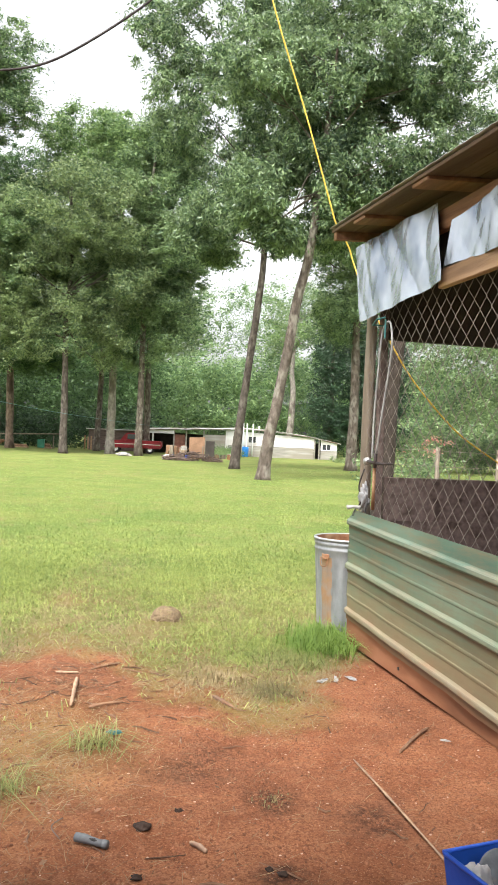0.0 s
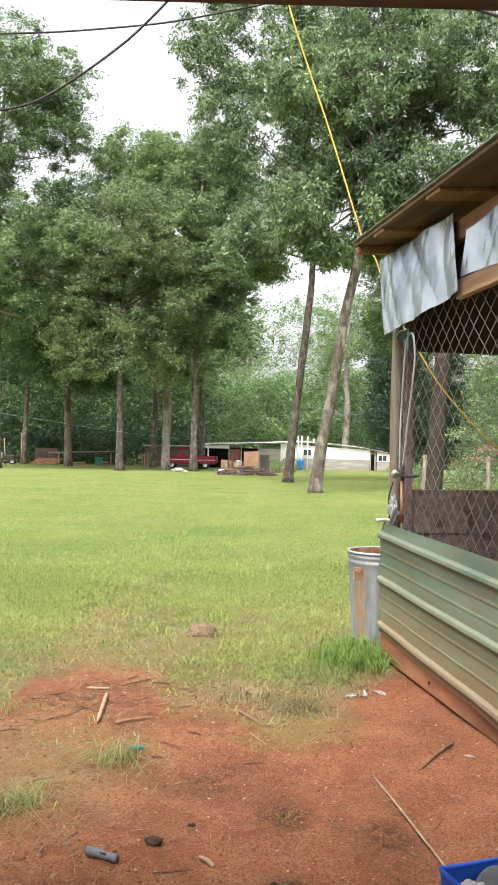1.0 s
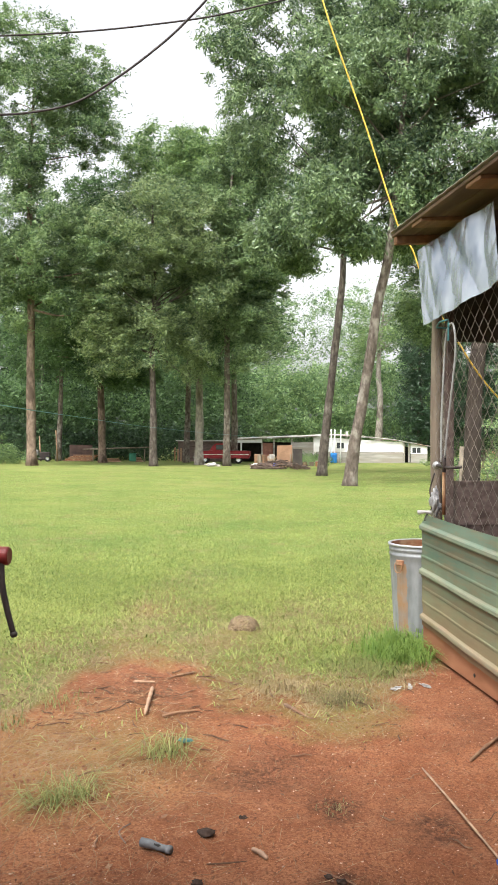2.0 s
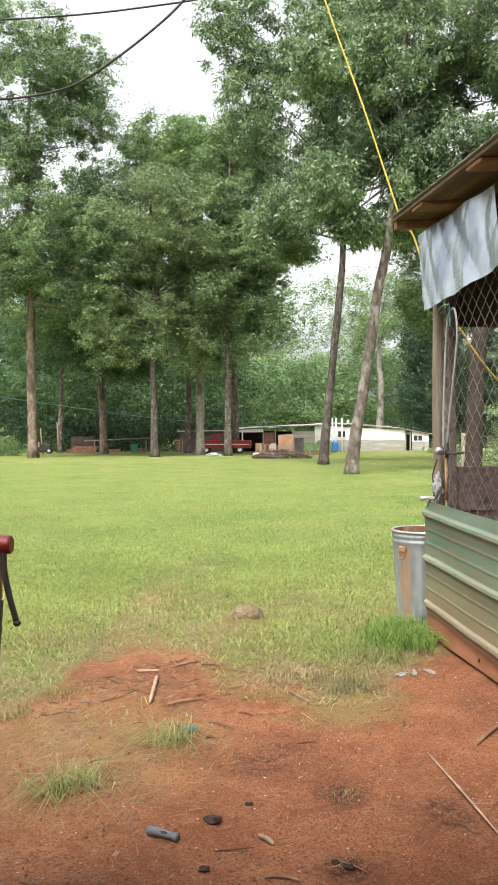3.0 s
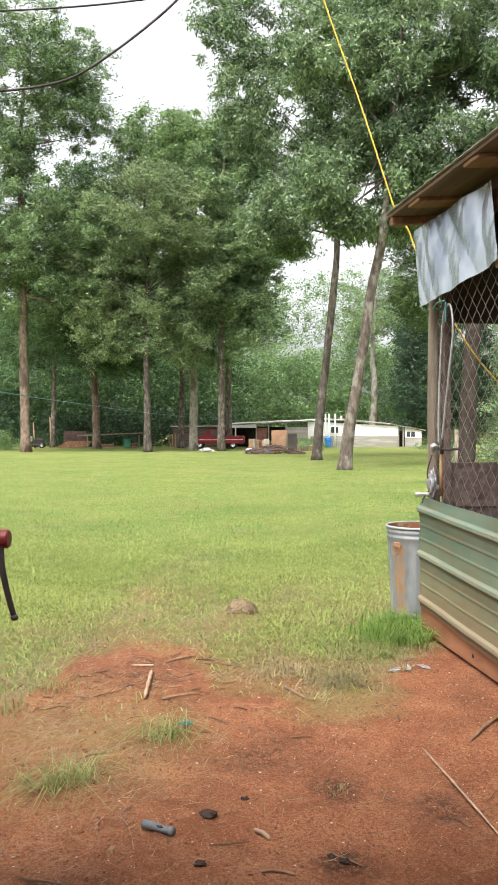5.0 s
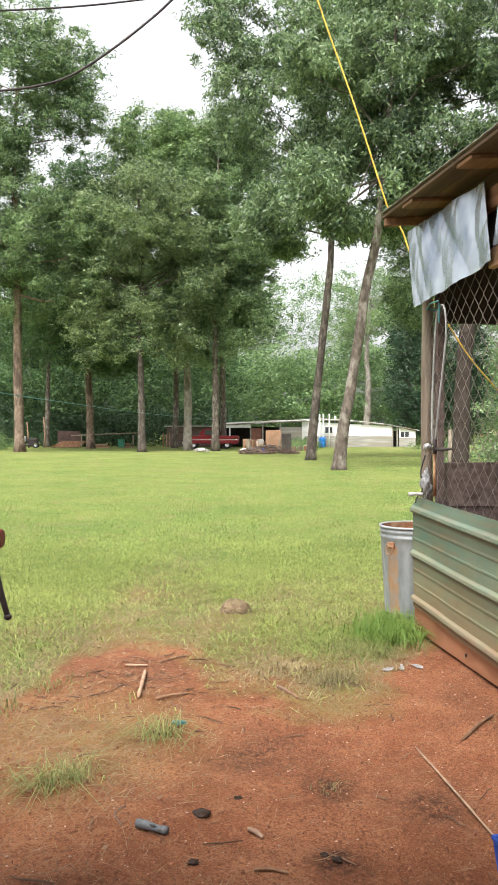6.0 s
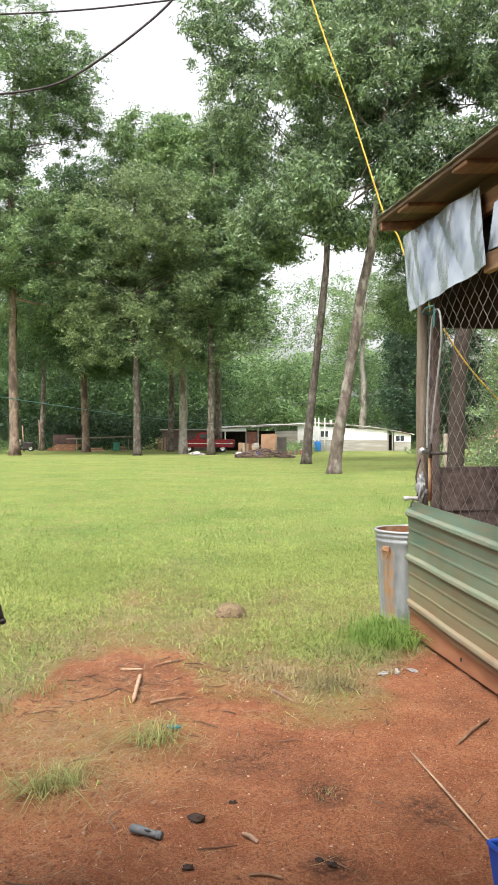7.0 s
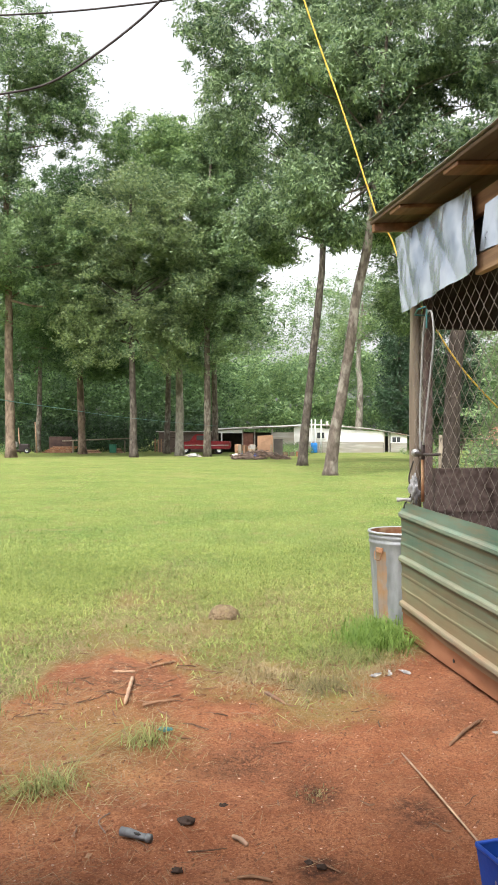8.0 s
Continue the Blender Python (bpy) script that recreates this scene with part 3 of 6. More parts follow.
def blades(points, length, width, rng, lean=0.6, rise=1.0):
    """A bent blade of two faces at each point."""
    n = len(points)
    a = rng.uniform(0, 2 * math.pi, n)
    out = np.stack((np.cos(a), np.sin(a), np.zeros(n)), 1)
    side = np.stack((-np.sin(a), np.cos(a), np.zeros(n)), 1)
    ln = (length * rng.uniform(0.5, 1.4, n))[:, None]
    w = (width * rng.uniform(0.6, 1.3, n))[:, None]
    l = rng.uniform(0.15, 1.0, n)[:, None] * lean
    up = np.array((0, 0, rise))
    mid = points + (out * l * 0.35 + up * 0.6) * ln
    tip = points + (out * l * 1.1 + up * (0.95 - 0.4 * l)) * ln
    q = np.empty((n, 2, 4, 3))
    q[:, 0, 0], q[:, 0, 1] = points - side * w * 0.5, points + side * w * 0.5
    q[:, 0, 2], q[:, 0, 3] = mid + side * w * 0.45, mid - side * w * 0.45
    q[:, 1, 0], q[:, 1, 1] = mid - side * w * 0.45, mid + side * w * 0.45
    q[:, 1, 2], q[:, 1, 3] = tip + side * w * 0.06, tip - side * w * 0.06
    v = q.reshape(n * 2, 4, 3)
    return v


def joined_blades(name, v, material, label, category="grass"):
    """Two faces a blade, welded into one island."""
    n = len(v) // 2
    q = v.reshape(n, 2, 4, 3)
    six = np.empty((n, 6, 3))
    six[:, 0], six[:, 1], six[:, 2], six[:, 3] = q[:, 0, 0], q[:, 0, 1], q[:, 0, 2], q[:, 0, 3]
    six[:, 4], six[:, 5] = q[:, 1, 2], q[:, 1, 3]
    me = bpy.data.meshes.new(name)
    me.vertices.add(n * 6)
    me.vertices.foreach_set("co", six.reshape(-1).astype(np.float32))
    idx = np.array((0, 1, 2, 3, 3, 2, 4, 5))[None] + 6 * np.arange(n)[:, None]
    me.loops.add(n * 8)
    me.loops.foreach_set("vertex_index", idx.reshape(-1).astype(np.int32))
    me.polygons.add(n * 2)
    me.polygons.foreach_set("loop_start", np.arange(0, n * 8, 4, dtype=np.int32))
    me.update(calc_edges=True)
    me.materials.append(material)
    return tagged(new(name, me), label, category, "", "stuff")


def scatter(count, y0, y1, spread, rng, keep):
    """Points on the ground, kept by a chance that depends on the place."""
    y = rng.uniform(y0, y1, count)
    x = 0.15 + (rng.uniform(-1, 1, count)) * (0.6 + spread * y)
    pts = []
    for a, b in zip(x, y):
        if rng.uniform() < keep(a, b):
            pts.append((a, b, height(a, b) if b < 14 else 0.0))
    return np.array(pts)


def in_coop(x, y):
    s, w = (x - 1.19) * 0.149 - (y - 6.65) * 0.989, (x - 1.19) * 0.989 + (y - 6.65) * 0.149
    return s > -0.02 and w > -0.03


def build_grass():
    rng = np.random.default_rng(5)

    def lush(x, y):
        if in_coop(x, y) or (x + 0.055) ** 2 + (y - 7.06) ** 2 < 0.020:
            return 0.0
        trodden = max(min(1.0, max(0.0, (y - 4.5) / 0.8)), 0.35 * strawy(x, y))
        patch = 0.8 + 1.1 * noise.noise(Vector((x * 0.9, y * 0.6, 7))) + 0.5 * noise.noise(Vector((x * 3.5, y * 2.5, 17)))
        belt = min(1.0, max(0.0, (y - edge_of_clay(x) + 0.35) / 2.6 + 0.45 * noise.noise(Vector((x * 2.2, y * 2.2, 21)))))
        return (1 - 0.7 * parched(x, y)) * (1 - bareness(x, y)) ** 2.2 * max(0.0, patch) * (0.06 + 0.94 * trodden) * (0.30 + 0.70 * belt)

    def parched(x, y):
        """Patches of dead grass along the edge of the lawn."""
        near = min(1.0, max(0.0, 1.15 - (y - edge_of_clay(x)) / 3.4))
        return near * min(1.0, max(0.0, 0.48 + 1.3 * noise.noise(Vector((x * 1.3, y * 0.9, 41))) + 0.7 * noise.noise(Vector((x * 4, y * 3, 43)))))

    def dry(x, y):
        if in_coop(x, y):
            return 0.0
        b = bareness(x, y)
        thin = (max(0.0, 0.05 - noise.noise(Vector((x * 0.9, y * 0.6, 7)))) * 1.6 + 1.0 * max(0.0, 1 - (y - edge_of_clay(x)) / 3.6) * max(0.2, 0.7 + noise.noise(Vector((x * 2.2, y * 2.2, 31))))) if y > edge_of_clay(x) else 0.0
        return max(thin, 0.75 * max(0.0, 1 - abs(b - 0.52) / 0.44) * (0.6 + 0.6 * noise.noise(Vector((x * 1.7, y * 1.7, 1)))))

    p = scatter(240000, 4.0, 12, 0.36, rng, lambda x, y: lush(x, y) * min(1.0, (12.2 - y) / 3.5))
    joined_blades("lawn_grass", blades(p, 0.052, 0.0056, rng, 2.4, 0.75), BLADE, "short green lawn grass growing over clay soil")
    n = 160000
    y = 8.3 * (46 / 8.3) ** rng.uniform(0, 1, n)
    x = 0.15 + rng.uniform(-1, 1, n) * (0.6 + 0.36 * y)
    keep = [rng.uniform() < min(1.0, (b - 8.2) / 2.5) * (0.8 + 0.7 * noise.noise(Vector((a * 0.5, b * 0.25, 7)))) and not in_coop(a, b) for a, b in zip(x, y)]
    p = np.stack((x, y, [height(a, b) if b < 14 else 0.0 for a, b in zip(x, y)]), 1)[keep]
    joined_blades("lawn_grass", blades(p, 0.042, 0.0085, rng, 2.2, 0.85), BLADE_FAR, "mown green lawn grass in the open yard")
    p = scatter(90000, 4.8, 10.5, 0.36, rng, lambda x, y: 0.0 if in_coop(x, y) or y < edge_of_clay(x) - 0.25 else 0.85 * parched(x, y))
    joined_blades("dry_grass", blades(p, 0.050, 0.0034, rng, 2.8, 0.7), STRAW, "pale dead grass among the green at the lawn edge")
    p = scatter(150000, 3.2, 11, 0.36, rng, dry)
    joined_blades("dry_grass", blades(p, 0.036, 0.0024, rng, 3.2, 0.42), STRAW, "dead straw-coloured grass lying on red clay")


build_grass()


def tuft(x, y, count, length, spread, material, seed, label, category="weed", width=0.009, lean=1.3):
    rng = np.random.default_rng(seed)
    pts = np.stack((x + rng.normal(size=count) * spread, y + rng.normal(size=count) * spread, np.zeros(count)), 1)
    pts[:, 2] = [height(a, b) - 0.004 for a, b, _ in pts]
    ob = joined_blades("grass_tuft", blades(pts, length, width, rng, lean), material, label, category)
    return ob


tuft(0.98, 6.42, 900, 0.13, 0.105, WEED, 11, "tall fresh green grass growing beside the coop corner", width=0.0055, lean=2.1)
tuft(0.74, 6.08, 330, 0.08, 0.12, TUFT, 12, "fresh green grass at the edge of the clay", width=0.0055, lean=2.3)
tuft(1.02, 6.66, 380, 0.15, 0.09, WEED, 13, "tall green grass round the foot of the metal can", width=0.006, lean=1.6)
tuft(-0.70, 4.10, 110, 0.10, 0.045, TUFT, 14, "small spreading grass tuft on bare clay", width=0.0036, lean=2.8)
tuft(-0.60, 4.16, 70, 0.10, 0.035, TUFT, 24, "small spreading grass tuft on bare clay", width=0.0036, lean=2.8)
tuft(-0.33, 4.62, 130, 0.12, 0.05, TUFT, 15, "spreading green grass tuft in dry straw", width=0.0038, lean=2.7)
tuft(-1.15, 4.98, 45, 0.08, 0.05, TUFT, 16, "thin grass tuft on trampled ground", width=0.005)
tuft(-0.98, 5.35, 60, 0.08, 0.07, TUFT, 17, "thin grass tuft on trampled ground", width=0.005)
tuft(0.55, 5.42, 300, 0.065, 0.075, DRYWEED, 18, "dry brownish weed tuft at the clay edge", width=0.0035, lean=2.0)
tuft(0.30, 5.62, 160, 0.07, 0.08, STRAW, 19, "dry grass tuft at the clay edge", width=0.005)
tuft(0.40, 4.12, 70, 0.02, 0.03, DRYWEED, 20, "flat dark weed on bare clay", width=0.003)

# ---- the trees ----
def build_trees():
    g = "tall oaks along the far edge of the lawn"
    # left tree: an upper and a lower mass
    tree([(-16.63, 58.94, 0, 0.345), (-16.75, 58.9, 6.2, 0.300), (-16.77, 58.9, 12.2, 0.25), (-16.9, 58.9, 20.2, 0.156), (-16.6, 58.9, 27, 0.055)],
         [(-17.5, 59, 27.5, 5.2, 5, 4.6, 105), (-12.9, 59, 25.5, 3.0, 3.5, 4.2, 60), (-16.5, 59, 15.5, 6.4, 5, 3.9, 170), (-11.8, 59, 15.5, 2.8, 3, 3.2, 55), (-21.5, 60, 20, 5, 4, 8, 75), (-17.2, 58.5, 21.5, 2.6, 2.5, 2.2, 34), (-15.6, 59, 11.2, 5.0, 4, 1.8, 34)],
         OAK, BARK_RED, 0.27, 210, 0.72, 21, "tall oak with brown trunk and broad dark green crown", 22, 0.22, g, freq=0.42)
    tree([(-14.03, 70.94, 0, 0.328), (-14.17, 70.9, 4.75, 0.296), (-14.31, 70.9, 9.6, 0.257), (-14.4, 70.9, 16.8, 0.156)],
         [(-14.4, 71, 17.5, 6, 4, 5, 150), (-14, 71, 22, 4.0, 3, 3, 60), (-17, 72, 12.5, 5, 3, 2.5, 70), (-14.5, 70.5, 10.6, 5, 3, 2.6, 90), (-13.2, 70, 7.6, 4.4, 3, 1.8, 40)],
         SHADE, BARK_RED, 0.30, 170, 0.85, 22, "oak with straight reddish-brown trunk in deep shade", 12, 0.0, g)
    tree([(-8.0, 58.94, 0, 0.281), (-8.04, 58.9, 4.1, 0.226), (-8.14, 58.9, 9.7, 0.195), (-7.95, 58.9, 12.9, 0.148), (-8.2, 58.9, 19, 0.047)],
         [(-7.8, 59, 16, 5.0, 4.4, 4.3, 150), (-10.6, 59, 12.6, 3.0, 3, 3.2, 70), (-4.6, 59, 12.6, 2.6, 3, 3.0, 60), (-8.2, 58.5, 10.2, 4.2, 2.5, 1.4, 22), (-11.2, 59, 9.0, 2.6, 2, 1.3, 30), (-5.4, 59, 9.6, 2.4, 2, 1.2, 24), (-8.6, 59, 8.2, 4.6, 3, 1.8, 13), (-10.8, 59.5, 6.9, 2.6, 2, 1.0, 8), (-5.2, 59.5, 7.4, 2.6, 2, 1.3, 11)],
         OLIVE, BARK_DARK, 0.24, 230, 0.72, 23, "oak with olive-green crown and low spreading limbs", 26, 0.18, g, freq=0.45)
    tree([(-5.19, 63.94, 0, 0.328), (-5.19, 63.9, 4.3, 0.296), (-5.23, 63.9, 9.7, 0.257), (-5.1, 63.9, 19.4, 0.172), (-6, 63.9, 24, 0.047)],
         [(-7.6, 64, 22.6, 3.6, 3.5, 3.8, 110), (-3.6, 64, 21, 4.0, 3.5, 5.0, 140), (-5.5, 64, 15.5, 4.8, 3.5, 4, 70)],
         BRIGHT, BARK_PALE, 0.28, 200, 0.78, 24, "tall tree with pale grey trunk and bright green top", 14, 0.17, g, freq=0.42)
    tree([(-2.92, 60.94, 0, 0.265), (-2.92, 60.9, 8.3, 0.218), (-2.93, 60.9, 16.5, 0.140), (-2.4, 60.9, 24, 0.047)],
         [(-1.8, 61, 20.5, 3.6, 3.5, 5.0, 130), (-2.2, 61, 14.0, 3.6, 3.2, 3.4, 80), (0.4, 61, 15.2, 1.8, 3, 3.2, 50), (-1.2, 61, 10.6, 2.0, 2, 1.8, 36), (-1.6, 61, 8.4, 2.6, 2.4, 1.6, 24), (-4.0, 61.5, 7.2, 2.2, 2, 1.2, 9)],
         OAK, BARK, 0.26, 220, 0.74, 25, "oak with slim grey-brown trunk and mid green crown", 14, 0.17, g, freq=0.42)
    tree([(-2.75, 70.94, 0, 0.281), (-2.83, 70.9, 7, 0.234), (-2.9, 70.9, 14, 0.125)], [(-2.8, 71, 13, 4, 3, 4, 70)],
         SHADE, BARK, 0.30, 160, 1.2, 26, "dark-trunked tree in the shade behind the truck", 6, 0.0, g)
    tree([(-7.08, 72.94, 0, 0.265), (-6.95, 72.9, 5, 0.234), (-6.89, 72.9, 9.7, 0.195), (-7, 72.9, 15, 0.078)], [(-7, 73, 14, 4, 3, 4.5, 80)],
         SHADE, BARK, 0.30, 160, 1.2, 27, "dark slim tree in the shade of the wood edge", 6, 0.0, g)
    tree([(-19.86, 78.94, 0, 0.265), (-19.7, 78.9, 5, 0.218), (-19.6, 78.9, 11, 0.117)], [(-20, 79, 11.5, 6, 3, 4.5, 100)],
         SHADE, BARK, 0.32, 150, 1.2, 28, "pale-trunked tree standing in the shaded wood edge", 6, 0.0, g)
    # the two leaning oaks in the lawn
    tree([(2.73, 41.44, 0, 0.234), (2.97, 41.4, 2.7, 0.203), (3.21, 41.4, 4.9, 0.187), (3.50, 41.4, 7.6, 0.172), (3.75, 41.4, 10.4, 0.148), (3.7, 41.4, 14.2, 0.109), (3.2, 41.4, 20, 0.039)],
         [(3.2, 41.5, 14.0, 2.9, 3.2, 2.4, 85), (0.6, 41.5, 12.6, 2.0, 2.6, 2.2, 46), (1.7, 41.5, 10.9, 1.6, 2, 0.9, 24), (4.9, 41.5, 11.4, 1.8, 2, 0.8, 24), (0.2, 41.5, 17.6, 2.7, 3, 3.0, 66), (-1.4, 41.5, 21.4, 2.0, 2.5, 2.6, 36), (4.5, 41.5, 19.5, 4.2, 3.5, 4.0, 120), (2.0, 41.5, 23.5, 4.0, 3, 2.5, 60)],
         OAK_NEAR, BARK_DARK, 0.24, 150, 0.52, 31, "leaning oak with dark rough trunk, crown high above the lawn", 30, 0.36, "leaning oaks in the lawn", slim=0.31, droop=0.8, freq=0.55, more=1.15)
    tree([(3.07, 30.94, 0, 0.234), (3.25, 30.9, 1.5, 0.207), (3.50, 30.9, 2.95, 0.195), (3.83, 30.9, 5.0, 0.183), (4.10, 30.9, 6.8, 0.172), (4.46, 30.9, 8.45, 0.156), (4.8, 30.9, 11.9, 0.117), (5.2, 30.9, 16.5, 0.039)],
         [(4.6, 31, 10.5, 2.4, 2.6, 1.7, 80), (2.6, 31, 10.3, 1.7, 2.2, 1.6, 50), (5.9, 31, 8.9, 1.1, 1.5, 0.8, 22), (3.4, 31, 8.9, 1.0, 1.4, 0.6, 14), (6.6, 31, 11.5, 2.0, 2.6, 2.2, 80), (4.4, 31, 14.0, 3.2, 3, 2.3, 120), (7.8, 31, 14.8, 2.6, 3, 2.8, 110), (6, 31, 17.5, 4, 3, 1.8, 80), (1.8, 31, 15.0, 1.5, 2, 2.2, 30), (10.3, 31, 12.5, 2.4, 3, 4.0, 100)],
         OAK_NEAR, BARK, 0.205, 145, 0.43, 32, "leaning oak with scaly grey trunk and drooping dark leaves", 34, 0.34, "leaning oaks in the lawn", slim=0.31, droop=0.8, freq=0.65, more=1.25)
    # tree behind the coop
    tree([(3.72, 15.94, 0, 0.172), (3.80, 15.9, 1.0, 0.148), (3.98, 15.9, 3.6, 0.133), (4.9, 16.0, 5.4, 0.109), (6.6, 16.2, 8.5, 0.055)],
         [(9.0, 16.5, 9.4, 2.0, 2.5, 1.6, 50)],
         OAK_NEAR, BARK_BLACK, 0.16, 150, 0.6, 33, "dark-barked tree close behind the coop", 12, 0.0, slim=0.33)
    tree([(9.5, 46, 0, 0.30), (9.55, 46, 4, 0.25), (9.5, 46, 9, 0.2), (9.8, 46, 15, 0.06)],
         [(9.8, 46.5, 12.5, 2.9, 3, 3.6, 120), (9.0, 46, 8.6, 1.9, 2, 1.6, 40)],
         OAK, BARK, 0.22, 170, 0.8, 38, "oak with grey trunk standing beyond the coop", 12, 0.05)
    # behind the shed
    tree([(12.60, 95.94, 0, 0.468), (12.9, 95.9, 6.9, 0.351), (12.66, 95.9, 10.2, 0.273), (13.2, 95.9, 17, 0.094)],
         [(13.2, 96, 16, 4.5, 3, 4.2, 60), (10.0, 96, 13.5, 2.5, 2, 2.5, 20)],
         BRIGHT, BARK_PALE, 0.30, 120, 1.1, 34, "pale-trunked tree with thin crown behind the shed", 16, 0.15)
    for x, y, top, seed in ((16.2, 89, 16.5, 35), (19.5, 91, 19, 36), (23, 90, 17, 37)):
        tree([(x, y, 0, 0.35), (x, y, top * 0.5, 0.22), (x, y, top * 0.95, 0.05)],
             [(x, y, top * 0.30, 2.5, 2.5, top * 0.26, 60), (x, y, top * 0.62, 2.0, 2.0, top * 0.28, 50), (x, y, top * 0.85, 1.0, 1.0, top * 0.13, 14)],
             CEDAR, BARK, 0.32, 130, 1.0, seed, "dark cedar with dense blue-green foliage", 4, 0.0, "cedars behind the shed")


build_trees()


def far_woods():
    """Woods that close the view behind the yard."""
    rng = np.random.default_rng(77)

    def bank(x0, x1, y, low, high, count, per, size, material, label, spread=1.6, depth=5.0):
        xs = rng.uniform(x0, x1, count)
        tops = np.array([high * (0.78 + 0.45 * noise.noise(Vector((x * 0.13, y, 0))) + 0.2 * noise.noise(Vector((x * 0.5, y, 3)))) for x in xs])
        zs = low + (tops - low) * rng.uniform(0, 1, count) ** 0.85
        cs = np.stack((xs, y + rng.normal(size=count) * depth * 0.5, zs), 1)
        ob = quads_object("far_woods", foliage(cs, spread, per * 15 // 16, size * 1.0, rng), material)
        tagged(ob, label, "woods", "", "stuff")

    # Shade below the trees comes from the darker leaf colours of these banks.
    bank(-75, -2.8, 82, 0.0, 1.5, 300, 80, 0.26, DEEP_SHADE, "low bushes under the trees, shade painted into their dark leaves", 1.0, 3)
    bank(-75, -2.5, 86, 0.3, 4.2, 520, 90, 0.34, DEEP_SHADE, "bushes under the wood edge, shade painted into their dark leaves", 1.2, 4)
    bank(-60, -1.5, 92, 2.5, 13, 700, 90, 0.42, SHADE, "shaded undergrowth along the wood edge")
    bank(-60, -4, 104, 5, 21, 560, 90, 0.6, SHADE, "woods behind the yard trees, shade painted into their leaf colour", 1.9)
    bank(-90, 2, 116, 14, 29, 520, 90, 0.7, OAK, "tall far woods above the yard trees", 2.2)
    # Haze over the next three banks is only their pale leaf colour.
    bank(-4, 60, 100, 0.3, 13.5, 900, 90, 0.40, HAZY_FARLEAF, "woods behind the shed with haze and light in their pale colour")
    bank(-8, 40, 122, 8, 31, 560, 110, 0.36, HAZY_FARLEAF, "thin far trees against the sky, paled by painted haze", 1.35)
    bank(-12, 60, 132, 0.3, 17, 460, 90, 0.85, HAZY_FARLEAF, "distant tree line behind the shed, paled by painted haze", 2.4, 4)
    bank(-75, -6, 124, 0.3, 15, 460, 90, 0.85, SHADE, "distant tree line with shade painted into its leaf colour", 2.4, 4)
    bank(24, 70, 80, 0.3, 24, 420, 90, 0.6, OAK, "dense woods beyond the coop", 2.0)
    bank(14.5, 34, 52, 0.2, 3.2, 200, 260, 0.16, OAK, "bushes growing along the wire fence", 0.9, 3)
    bank(13.5, 34, 46, 2.5, 15, 360, 230, 0.19, OAK, "green trees beyond the coop fence", 1.1, 6)
    bm = bmesh.new()
    for x in rng.uniform(-60, -8, 16):
        y = rng.uniform(92, 118)
        h = rng.uniform(12, 18)
        tube(bm, [(x, y, -0.2), (x + rng.uniform(-0.4, 0.4), y, h * 0.5), (x + rng.uniform(-1, 1), y, h)], [0.26, 0.2, 0.06], 7)
    me = bpy.data.meshes.new("far_trunks")
    bm.to_mesh(me)
    bm.free()
    me.materials.append(BARK_DARK)
    tagged(new("far_trunks", me), "slim dark trunks standing in the far woods", "woods", "", "stuff")


far_woods()


# ---- the coop: local x along its wall from the corner, y inwards, z up ----
COOP = thing("chicken_coop", (1.19, 6.65, 0), -81.43, "patched coop of green sheet metal, wire mesh and weathered boards", "coop")


